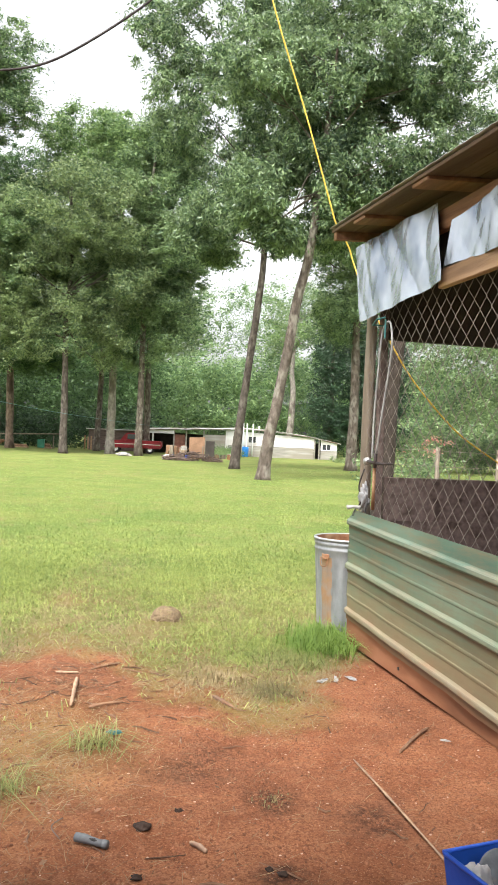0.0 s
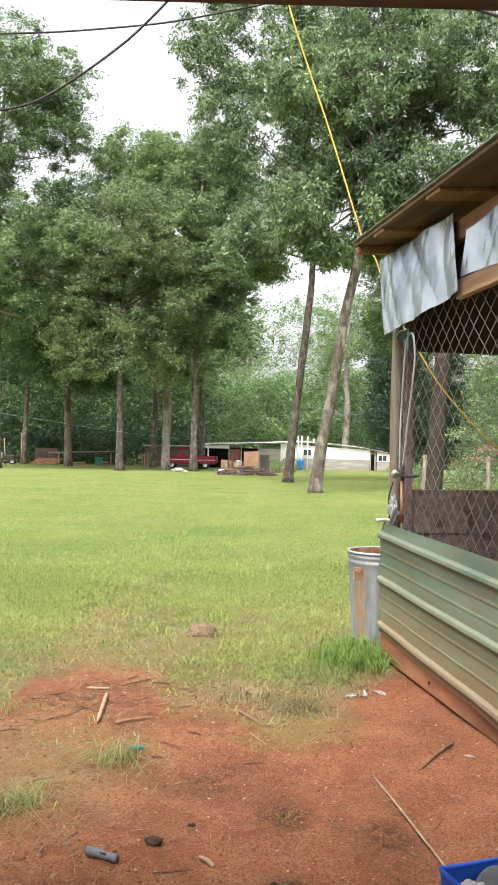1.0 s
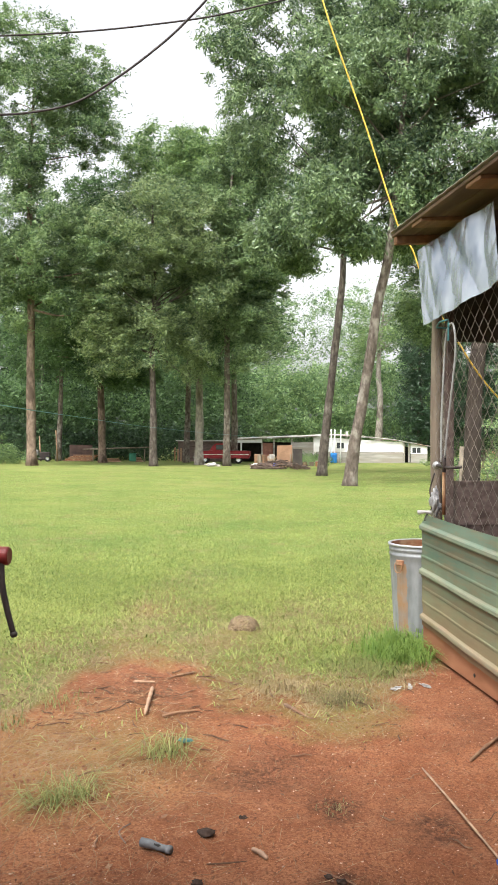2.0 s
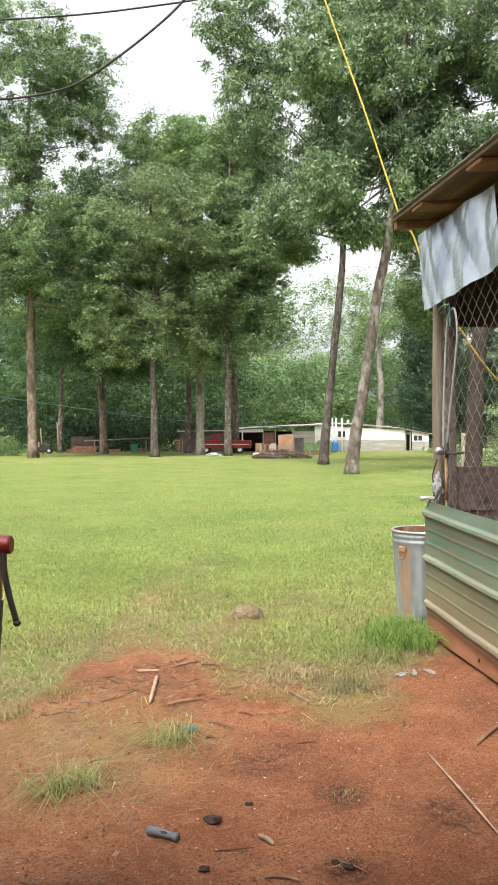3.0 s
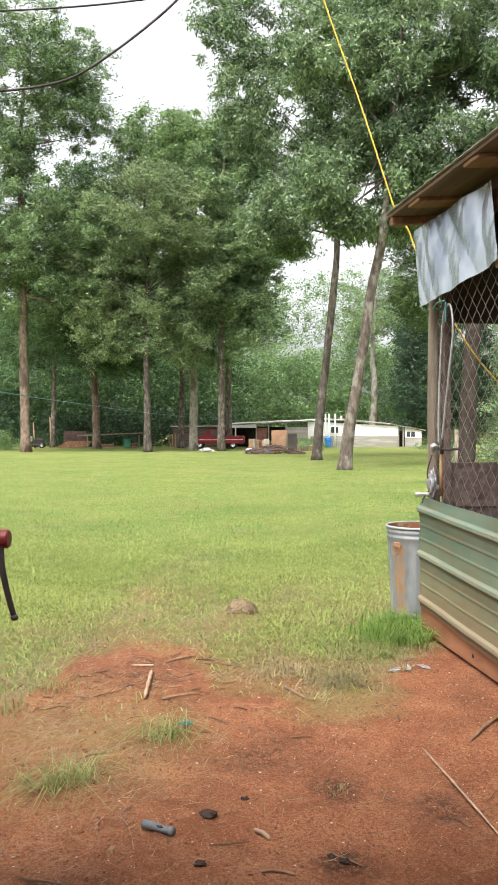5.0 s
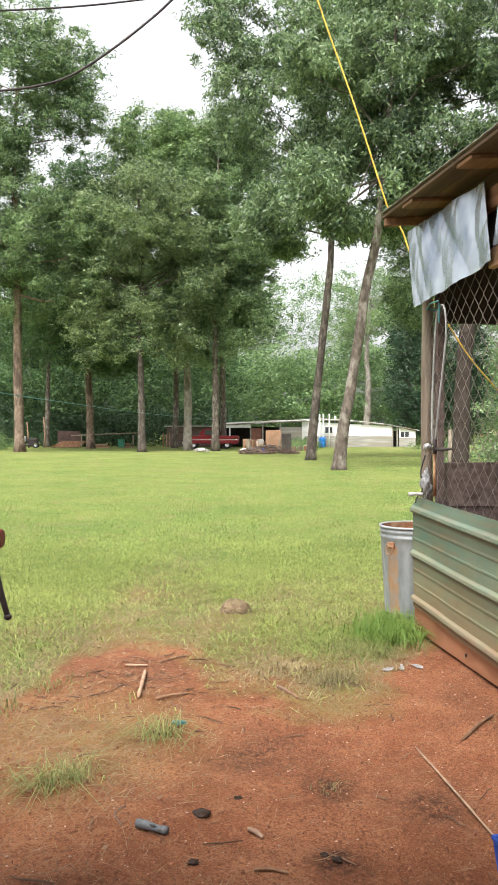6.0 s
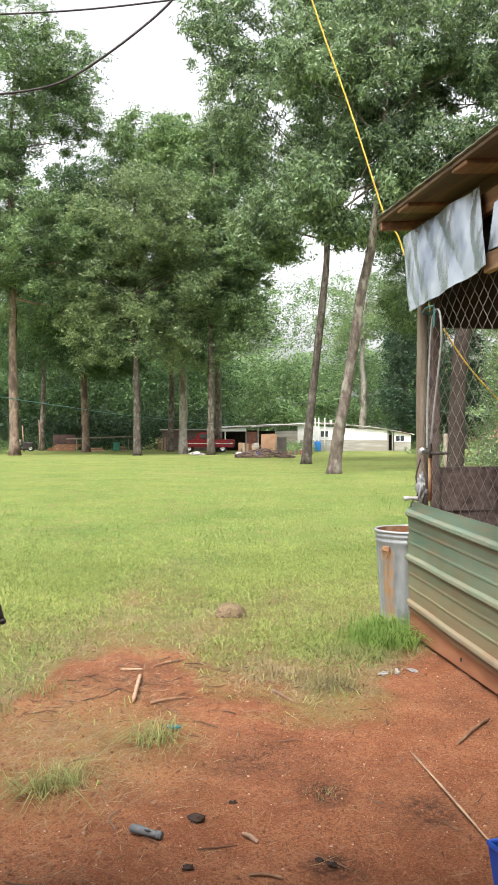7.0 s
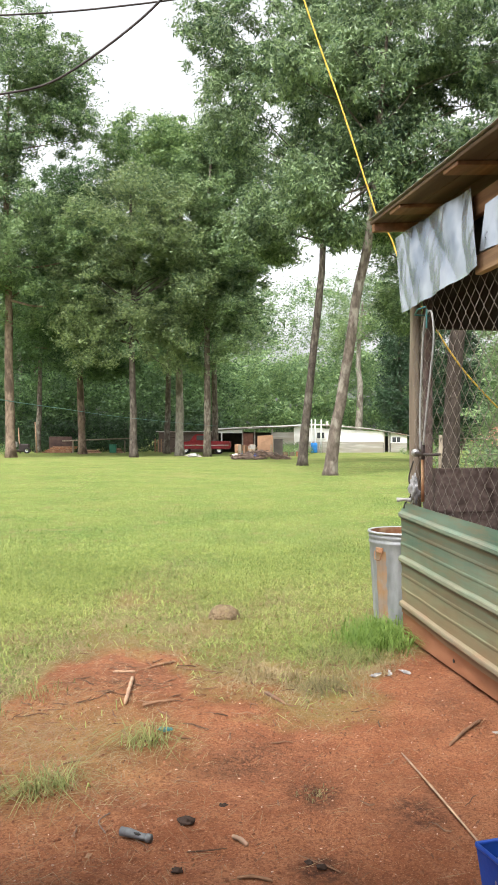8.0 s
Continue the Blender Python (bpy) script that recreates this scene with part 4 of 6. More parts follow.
def build_coop():
    long_, deep = 4.4, 2.7
    # ribbed green sheet, ribs lying level
    prof = []
    ribs = (0.846, 0.541, 0.236)

    def relief(z):
        h = 0.0
        for r in ribs:
            d = abs(z - r)
            h = max(h, 0.019 * min(1.0, max(0.0, (0.026 - d) / 0.014)))
            for m in (0.105, 0.20):
                h = max(h, 0.0026 * min(1.0, max(0.0, (0.011 - abs(z - (r - m))) / 0.006)))
        return h

    zs = sorted(set([round(z, 4) for z in np.arange(0.178, 0.935, 0.006)]))
    ss = list(np.arange(0, long_ + 0.01, 0.06))
    bm = bmesh.new()
    grid = []
    for s in ss:
        row = []
        for z in zs:
            t = s / 2.0
            warp = -(0.074 + 0.012 * max(0.0, 0.5 - z) / 0.3) * min(t, 1.3)
            wave = 0.006 * noise.noise(Vector((s * 1.5, z * 2, 0))) + 0.003 * noise.noise(Vector((s * 6, z * 5, 3)))
            low = (0.24 - z) / 0.06 if z < 0.24 else 0
            zz = z + warp + 0.026 * min(t, 1.3) * max(0.0, (z - 0.87) / 0.06) + 0.008 * low * noise.noise(Vector((s * 3.0, 0, 5))) + (0.007 * noise.noise(Vector((s * 2.2, 0, 8))) if z < 0.4 else 0)
            fold = 0.006 * max(0, (z - 0.87) / 0.06)
            cut = 0.05 * max(0, (z - 0.88) / 0.05) if s < 0.06 else 0.0
            ragged = 0.022 * noise.noise(Vector((0, z * 9, 1))) + (0.02 if z < 0.5 else 0) if s == 0 else 0
            row.append(bm.verts.new((s + cut * 2 + ragged + 0.02, -relief(z) + wave - 0.006 + fold, zz)))
        grid.append(row)
    for a, b in zip(grid, grid[1:]):
        for k in range(len(zs) - 1):
            bm.faces.new((a[k], a[k + 1], b[k + 1], b[k]))
    rise = [z for _ in ss for z in zs]
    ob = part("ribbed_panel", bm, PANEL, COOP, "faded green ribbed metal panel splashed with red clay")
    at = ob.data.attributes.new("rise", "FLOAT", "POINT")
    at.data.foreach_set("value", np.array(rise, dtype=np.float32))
    # strongest just below each rib, weaker further down
    at = ob.data.attributes.new("rib_band", "FLOAT", "POINT")
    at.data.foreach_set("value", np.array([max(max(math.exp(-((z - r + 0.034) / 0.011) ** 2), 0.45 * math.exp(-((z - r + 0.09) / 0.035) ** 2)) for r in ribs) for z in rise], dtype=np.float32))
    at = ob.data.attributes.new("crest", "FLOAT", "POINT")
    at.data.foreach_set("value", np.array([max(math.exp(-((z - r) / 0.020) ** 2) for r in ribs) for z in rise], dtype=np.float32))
    mod = ob.modifiers.new("thickness", "SOLIDIFY")
    mod.thickness, mod.offset = 0.0025, 0
    # boards at the foot
    bm = box(0.0, 2.5, 0.014, 0.055, 0.006, 0.205, 0.004)
    for v in bm.verts:
        v.co.z += 0.008 * noise.noise(Vector((v.co.x * 3, 0, 0)))
    part("foot_board", bm, CLAY_WOOD, COOP, "foot board stained by red clay")
    # Its near-black paints the shade in the gap under the foot board.
    part("sill", box(0.03, long_, 0.058, 0.12, -0.06, 0.10, 0.004), INSIDE_SHADE_AND_PANEL, COOP, "ground sill coloured near-black for the shade of the gap")
    for s in (0.9, 2.2, 3.3):
        bm = lathe(((0.0, -0.004), (0.011, -0.004), (0.012, 0.0), (0.0, 0.003)), 10)
        bm.transform(pose(s, 0.010, 0.075 - 0.012 * s, 90, 0, 0))
        part("bolt_hole", bm, RUBBER, COOP)
    part("foot_board", box(2.51, long_, 0.014, 0.055, 0.006, 0.20, 0.004), CLAY_WOOD, COOP)
    # posts
    for s, y in ((0.05, 0.088), (2.45, 0.12), (4.35, 0.12), (0.05, deep - 0.06), (2.45, deep - 0.06), (4.35, deep - 0.06)):
        bm = bmesh.new()
        n = 10
        pts = [(s + 0.006 * noise.noise(Vector((z, s, 0))), y + 0.006 * noise.noise(Vector((z, 4, s))), z) for z in np.linspace(-0.15, 2.74, n)]
        tube(bm, pts, [0.040 - 0.0006 * k for k in range(n)], 12, 0.25)
        part("post", bm, WOOD_GREY, COOP, smooth=True)
    # end wall: dark boards below, header above
    for k, (z0, z1) in enumerate(((0.0, 0.27), (0.275, 0.565), (0.56, 0.862), (0.858, 1.165))):
        part("end_board", box(0.02, 0.05 + 0.014 * (k % 2), 0.22, deep, z0, z1, 0.004), WOOD_DARK, COOP)
    # Shade under the roof is put into the header's colour.
    part("header", box(-0.02, 0.025, 0.18, deep, 2.13, 2.78, 0.004), INSIDE_SHADE_AND_PANEL, COOP, "header board with roof shade in its near-black colour")
    # far side and near end close it
    for z0, z1 in ((0.0, 0.3), (0.31, 0.6), (0.61, 0.9), (0.91, 1.2)):
        part("side_board", box(0.05, long_, deep, deep + 0.025, z0, z1, 0.004), WOOD_DARK, COOP)
    part("back_panel", box(long_, long_ + 0.03, 0.05, deep, 0.0, 2.6, 0.004), WOOD_DARK, COOP)
    # rails on the lawn side
    part("rail", box(1.25, long_, -0.012, 0.03, 2.258, 2.362, 0.005), WOOD_PALE, COOP, "light pine rail")
    part("top_plate", box(0.02, long_, 0.0, 0.04, 2.58, 2.70, 0.005), WOOD_RAW, COOP)
    # Unseen board added so the gap between the sheets looks shaded.
    part("lining_board", box(0.03, long_, 0.066, 0.088, 2.36, 2.69, 0.003), INSIDE_SHADE_AND_PANEL, COOP, "added near-black board for the shade behind the metal sheets")
    part("inner_post", box(0.06, 0.11, 0.137, 0.190, -0.1, 2.70, 0.005), WOOD_DARK, COOP)
    # dented galvanised sheets
    def sheet(corner, seed, label):
        (a, za), (b, zb), (c, zc), (d, zd) = corner  # low start, low end, top end, top start
        bm = bmesh.new()
        nu, nv = 90, 32
        rows = []
        for i in range(nu + 1):
            u = i / nu
            row = []
            for j in range(nv + 1):
                v = j / nv
                s = (a * (1 - u) + b * u) * (1 - v) + (d * (1 - u) + c * u) * v
                z = (za * (1 - u) + zb * u) * (1 - v) + (zd * (1 - u) + zc * u) * v
                if v == 0:
                    z += 0.008 * noise.noise(Vector((s * 5, seed, 0)))
                if 0 < i < nu and 0 < j < nv:
                    s += 0.008 * noise.noise(Vector((u * 40, v * 13, seed)))
                    z += 0.008 * noise.noise(Vector((u * 33, v * 15, seed + 3)))
                p = Vector((s * 3.4 + 0.6 * z, z * 0.8, seed))
                dent = 0.026 * noise.noise(p * 0.8) + 0.020 * abs(noise.noise(Vector((s * 3.6 + z * 1.6, z * 1.2, seed + 4)))) + 0.006 * abs(noise.noise(Vector((s * 7 - z * 3.5, z * 2.5, seed + 9)))) + 0.002 * noise.noise(Vector((s * 11, z * 6, seed)))
                curl = 0.05 * max(0, u - 0.86) / 0.14 * (1 - v) * 0.5
                row.append(bm.verts.new((s, -0.026 - dent - curl * 0.4, z)))
            rows.append(row)
        for r, q in zip(rows, rows[1:]):
            for j in range(nv):
                bm.faces.new((r[j], r[j + 1], q[j + 1], q[j]))
        ob = part("metal_sheet", bm, GALV, COOP, label, smooth=False)
        m = ob.modifiers.new("thickness", "SOLIDIFY")
        m.thickness, m.offset = 0.002, 0

    sheet(((0.15, 2.212), (1.375, 2.28), (1.25, 2.731), (-0.01, 2.755)), 1, "dented shiny galvanised metal sheet")
    sheet(((1.33, 2.366), (2.65, 2.31), (2.65, 2.70), (1.39, 2.602)), 2, "creased galvanised metal sheet")
    sheet(((2.67, 2.30), (4.3, 2.32), (4.3, 2.74), (2.66, 2.74)), 3, "creased galvanised metal sheet")
    # roof: boards along the eave, tails under them
    def roof_z(s, y):
        return 2.828 - 0.032 * s + 0.06 * (y + 0.22)

    y = -0.235
    k = 0
    rng = random.Random(4)
    while y < deep + 0.2:
        w = 0.145
        bm = box(0.05 + rng.uniform(-0.008, 0.012), long_ + 0.05, y, y + w - 0.004, 0, 0.022, 0.003)
        for v in bm.verts:
            v.co.z += roof_z(v.co.x, v.co.y)
        part("roof_board", bm, WOOD_UNDER, COOP)
        y += w
        k += 1
    bm = bmesh.new()
    for i in range(60):
        s0 = 0.035 + (long_ + 0.05) * i / 60
        s1 = 0.035 + (long_ + 0.05) * (i + 1) / 60
        h0, h1 = 0.004 * (i % 2), 0.004 * ((i + 1) % 2)
        vs = [bm.verts.new((s, yy, roof_z(s, yy) + 0.030 + h)) for s, yy, h in ((s0, -0.25, h0), (s1, -0.25, h1), (s1, deep + 0.2, h1), (s0, deep + 0.2, h0))]
        bm.faces.new(vs)
    bmesh.ops.remove_doubles(bm, verts=bm.verts[:], dist=0.0005)
    ob = part("roof_sheet", bm, ROOFING, COOP, "weathered tin roofing")
    m = ob.modifiers.new("thickness", "SOLIDIFY")
    m.thickness, m.offset = 0.002, 1
    for s in (0.06, 0.44, 1.33, 2.4, 3.5):
        bm = box(s, s + (0.05 if s < 0.1 else 0.19), -0.225, deep, -0.024 if s > 0.1 else -0.056, 0.0, 0.004)
        for v in bm.verts:
            v.co.z += roof_z(v.co.x, v.co.y)
        part("rafter_tail", bm, WOOD_RAW, COOP, "weathered rafter end under the eave")
    # chain link
    def mesh_wires(name, s0, s1, z0, z1, at, along=True):
        p = 0.062
        bm = bmesh.new()
        n, rows = int((s1 - s0) / p), int((z1 - z0) / p)
        for i in range(n):
            pts = []
            for k in range(rows + 1):
                sg = 1 if (k + i) % 2 else -1
                a = s0 + i * p + sg * p * 0.47
                a += 0.012 * noise.noise(Vector((a * 2, k * p * 2, 0)))
                depth = at + 0.012 * noise.noise(Vector((i * 0.15, k * 0.15, 2))) + 0.0025 * sg
                z = z0 + k * p
                pts.append((a, depth, z) if along else (depth, a, z))
            tube(bm, pts, 0.0021, 4)
        part(name, bm, STEEL, COOP, "rusty chain-link wire", smooth=True)

    mesh_wires("chain_link", 0.13, 3.0, 0.86, 2.42, 0.058)


build_coop()


# ---- the porch that the camera stands under ----
def build_porch():
    ob = thing("porch", (0, 2.175, 0), 0, "open porch of reddish-brown boards over bare ground", "porch")
    part("beam", box(-2.6, 1.45, -0.05, 0.05, 2.108, 2.26, 0.006), WOOD_DARK, ob, "dark red-brown porch beam")
    part("post", box(-2.5, -2.39, -0.05, 0.05, -0.1, 2.108, 0.006), WOOD_DARK, ob)
    part("post", box(1.34, 1.44, -0.05, 0.05, -0.1, 2.108, 0.006), WOOD_DARK, ob)
    for k in range(9):
        x = -2.6 + k * 0.5
        bm = box(x, x + 0.045, -3.6, 0.1, 2.27, 2.36, 0.004)
        for v in bm.verts:
            v.co.z += -0.12 * (v.co.y - 0.1) * 0.5
        part("rafter", bm, WOOD_DARK, ob)
    bm = box(-2.8, 1.6, -3.7, 0.16, 2.37, 2.395, 0.003)
    for v in bm.verts:
        v.co.z += -0.12 * (v.co.y - 0.1) * 0.5
    part("roof", bm, ROOFING, ob)
    me = bpy.data.meshes.new("wall_back")
    bm = box(-5, 3.4, -1.75, -1.55, 0, 3.2)
    bm.to_mesh(me)
    bm.free()
    me.materials.append(GREY_SIDING)
    tagged(new("wall_back", me), "plain weathered house wall behind the porch", "wall", "", "structure")


build_porch()


# ---- cables and hoses ----
def strand(name, pts, radius, material, label, category, steps=8, sides=8):
    ob = thing(name, pts[0], 0, label, category)
    o = Vector(pts[0])
    part("strand", tube(bmesh.new(), spline([Vector(p) - o for p in pts], steps), radius, sides), material, ob, smooth=True)
    return ob


strand("power_cable", [(-1.6, 3.3, 2.44), (-1.1, 3.32, 2.39), (-0.80, 3.33, 2.373), (-0.652, 3.337, 2.374), (-0.55, 3.337, 2.384), (-0.47, 3.337, 2.401), (-0.403, 3.337, 2.430), (-0.319, 3.337, 2.484), (-0.22, 3.337, 2.558), (-0.128, 3.337, 2.639), (0.0, 3.3, 2.76), (0.15, 3.1, 2.86), (0.3, 2.6, 2.90), (0.4, 2.0, 2.50)],
       0.0034, CABLE, "sagging black cable hung from the porch", "cable")
strand("power_cable", [(-2.0, 3.74, 2.80), (-0.778, 3.737, 2.81), (-0.228, 3.737, 2.85), (0.10, 3.74, 2.91), (0.55, 3.75, 3.04), (1.0, 3.6, 3.2), (1.45, 2.0, 2.66)],
       0.0031, CABLE, "thin black cable above the yard", "cable")
strand("power_cable", [(0.2, 3.7, 3.25), (0.803, 3.756, 3.021), (1.1, 3.756, 2.922), (1.7, 3.8, 2.80)], 0.006, CABLE, "black cable running to the coop roof", "cable")
strand("yellow_hose", [(-0.35, 7.3, 7.6), (0.34, 7.44, 5.6), (0.592, 7.437, 4.766), (0.872, 7.437, 3.969), (1.088, 7.437, 3.305), (1.153, 7.437, 3.119), (1.253, 7.437, 2.959), (1.305, 7.437, 2.817), (1.40, 7.3, 2.5), (1.553, 7.25, 2.235), (1.70, 7.25, 2.00), (1.865, 7.25, 1.793), (2.15, 7.26, 1.51), (2.488, 7.27, 1.289), (3.0, 7.4, 1.0), (3.6, 7.6, 0.02)],
       0.0066, YELLOW, "yellow hose slung past the coop roof", "hose", 6, 10)
strand("clothesline", [(-2.9, 4.5, 1.92), (-3.81, 12.94, 1.99), (-4.49, 20.94, 2.10), (-4.53, 33.94, 2.16), (-2.72, 55.94, 2.21), (1.3, 75.9, 2.2)],
       0.0075, TEAL, "long teal line strung across the yard", "line", 12, 6)


# ---- fittings on the coop corner ----
def coop_point(s, y, z):
    return (1.19 + 0.149 * s + 0.989 * y, 6.65 - 0.989 * s + 0.149 * y, z)


def build_fittings():
    # hose looped over a hook
    pts = [coop_point(s, y, z) for s, y, z in ((0.36, 0.005, 1.30), (0.37, 0.002, 1.55), (0.41, 0.0, 1.85), (0.46, -0.005, 2.08), (0.52, -0.01, 2.15), (0.585, -0.01, 2.165), (0.64, -0.015, 2.11), (0.655, -0.015, 1.98), (0.61, -0.015, 1.80), (0.53, -0.012, 1.56), (0.45, -0.005, 1.33))]
    strand("wash_hose", pts, 0.0065, HOSE_GREY, "grey ribbed hose looped over a hook on the coop", "hose", 8, 8)
    bm = tube(bmesh.new(), [(0.38, 0.06, 2.165), (0.40, -0.045, 2.165), (0.50, -0.06, 2.185), (0.61, -0.05, 2.185)], 0.006, 8)
    hook = part("hook", bm, TEAL, COOP, "teal painted hook", smooth=True)
    bm = box(0.56, 0.577, -0.032, -0.024, 2.06, 2.18, 0.002)
    part("strap", bm, TEAL, COOP, "faded teal strap")
    # tap: disc, body, bolt
    bm = lathe(((0.0, -0.012), (0.034, -0.012), (0.039, 0.0), (0.034, 0.012), (0.012, 0.018), (0.0, 0.018)), 20)
    bm.transform(pose(0.29, 0.0, 1.275, 90, 0, 62) @ Matrix.Diagonal((0.72, 0.72, 1, 1)))
    part("latch_disc", bm, BRIGHT_STEEL, COOP, "round bright steel disc", smooth=True)
    bm = tube(bmesh.new(), [(0.29, 0.0, 1.275), (0.38, 0.0, 1.27), (0.52, 0.015, 1.265), (0.64, 0.03, 1.272)], [0.011, 0.012, 0.009, 0.008], 10)
    tube(bm, [(0.43, 0.0, 1.235), (0.43, 0.0, 1.35)], 0.013, 10)
    part("latch_bolt", bm, BLACK_METAL, COOP, "dark iron bolt", smooth=True)
    bm = tube(bmesh.new(), [(0.385, 0.015, 1.25), (0.385, 0.015, 0.96)], 0.011, 8)
    part("pipe", bm, RUST, COOP, "rusty pipe below the latch", smooth=True)
    # rag and peg
    rag = thing("rag", coop_point(0.24, -0.015, 0.93), 20, "grey-white rag tied to the coop corner", "rag")
    bm = lump(0.042, (0.5, 0.7, 1.5), 1.2, 4, None, (0.03, 0, 0.09), 4)
    part("knot", bm, FOIL, rag, smooth=True)
    bm = tube(bmesh.new(), [(0.0, 0.0, 0.03), (-0.03, 0.035, 0.035), (-0.065, 0.065, 0.03)], [0.016, 0.010, 0.017], 8, 0.9)
    part("tail", bm, WHITE_RAG, rag, smooth=True)
    # black cord down the corner
    strand("black_cord", [coop_point(*q) for q in ((0.17, 0.03, 1.22), (0.13, 0.012, 1.10), (0.16, 0.02, 1.0), (0.13, -0.015, 0.93), (0.15, -0.03, 0.90))], 0.005, CABLE, "short black cord on the coop corner", "cord", 6, 6)


build_fittings()


# ---- rubbish can ----
def can_mat():
    m = mat("streaked_zinc", (0.20, 0.21, 0.22), (0.34, 0.35, 0.36), 12, 0.5, 0.15, 60, metal=0.4, c3=(0.16, 0.165, 0.17), patch=5, amount=0.35, stretch=(1, 1, 0.4))
    nt = m.node_tree
    b = nt.nodes["Principled BSDF"]
    old = b.inputs["Base Color"].links[0].from_socket
    co = nt.nodes.new("ShaderNodeTexCoord")
    n = nt.nodes.new("ShaderNodeTexNoise")
    n.inputs["Scale"].default_value = 14
    nt.links.new(co.outputs["Object"], n.inputs["Vector"])

    def along(v):
        d = nt.nodes.new("ShaderNodeVectorMath")
        d.operation = "DOT_PRODUCT"
        nt.links.new(co.outputs["Object"], d.inputs[0])
        d.inputs[1].default_value = v
        return d.outputs["Value"]

    def math_(op, a, c):
        q = nt.nodes.new("ShaderNodeMath")
        q.operation = op
        for i, v in enumerate((a, c)):
            if isinstance(v, bpy.types.NodeSocket):
                nt.links.new(v, q.inputs[i])
            else:
                q.inputs[i].default_value = v
        return q.outputs[0]

    across = math_("ABSOLUTE", along((0.6, -0.8, 0)), 0)
    wide = math_("MULTIPLY_ADD", n.outputs["Fac"], 0.05)
    edge = math_("LESS_THAN", across, wide)
    front = math_("GREATER_THAN", along((-0.8, -0.6, 0)), 0.0)
    low = math_("LESS_THAN", along((0, 0, 1)), 0.55)
    fac = math_("MULTIPLY", math_("MULTIPLY", edge, front), math_("MULTIPLY", low, n.outputs["Fac"]))
    fac = math_("MULTIPLY", fac, 1.6)
    x = nt.nodes.new("ShaderNodeMix")
    x.data_type = "RGBA"
    nt.links.new(fac, x.inputs["Factor"])
    nt.links.new(old, x.inputs["A"])
    x.inputs["B"].default_value = (0.34, 0.205, 0.115, 1)
    nt.links.new(x.outputs["Result"], b.inputs["Base Color"])
    for q in nt.nodes:
        if q.type == "MATH" and q.operation == "MULTIPLY_ADD":
            q.inputs[1].default_value, q.inputs[2].default_value = 0.035, 0.030
    return m


def build_can():
    ob = thing("trash_can", (1.29, 7.08, 0), 0, "dented galvanised metal trash can streaked with rust", "trash can")
    prof = [(0.0, -0.02), (0.215, -0.02), (0.218, 0.03), (0.222, 0.08)]
    for k in range(12):
        z = 0.10 + k * 0.04
        prof.append((0.222 + 0.033 * (z - 0.08) / 0.58, z))
    prof += [(0.253, 0.590), (0.259, 0.600), (0.259, 0.612), (0.253, 0.620), (0.254, 0.632), (0.260, 0.640), (0.260, 0.652), (0.255, 0.660), (0.256, 0.675)]
    bm = lathe(prof, 120)
    for v in bm.verts:
        r = math.hypot(v.co.x, v.co.y)
        if r > 0.1 and v.co.z < 0.58:
            a = math.atan2(v.co.y, v.co.x)
            f = 1 + 0.014 * math.cos(26 * a) + 0.012 * noise.noise(Vector((a * 1.5, v.co.z * 4, 0)))
            v.co.x, v.co.y = v.co.x * f, v.co.y * f
    part("body", bm, can_mat(), ob, smooth=True)
    part("rim", lathe([(0.250, 0.672), (0.264, 0.670), (0.268, 0.679), (0.264, 0.688), (0.252, 0.688), (0.247, 0.680), (0.250, 0.672)], 56), ZINC, ob, smooth=True)
    part("inside", lathe([(0.0, 0.02), (0.205, 0.02), (0.212, 0.1), (0.246, 0.682)], 56), RUST, ob, "rusted inner face", smooth=True)
    bm = box(-0.035, 0.035, -0.006, 0.006, 0.535, 0.575, 0.003)
    tube(bm, spline([(-0.032, -0.012, 0.555), (-0.034, -0.018, 0.525), (-0.022, -0.020, 0.490), (0.022, -0.020, 0.490), (0.034, -0.018, 0.525), (0.032, -0.012, 0.555)], 4), 0.004, 7)
    bm.transform(pose(-0.8 * 0.256, -0.6 * 0.256, 0, 0, 0, -53.1))
    part("handle", bm, RUST, ob, "rusty drop handle")


build_can()


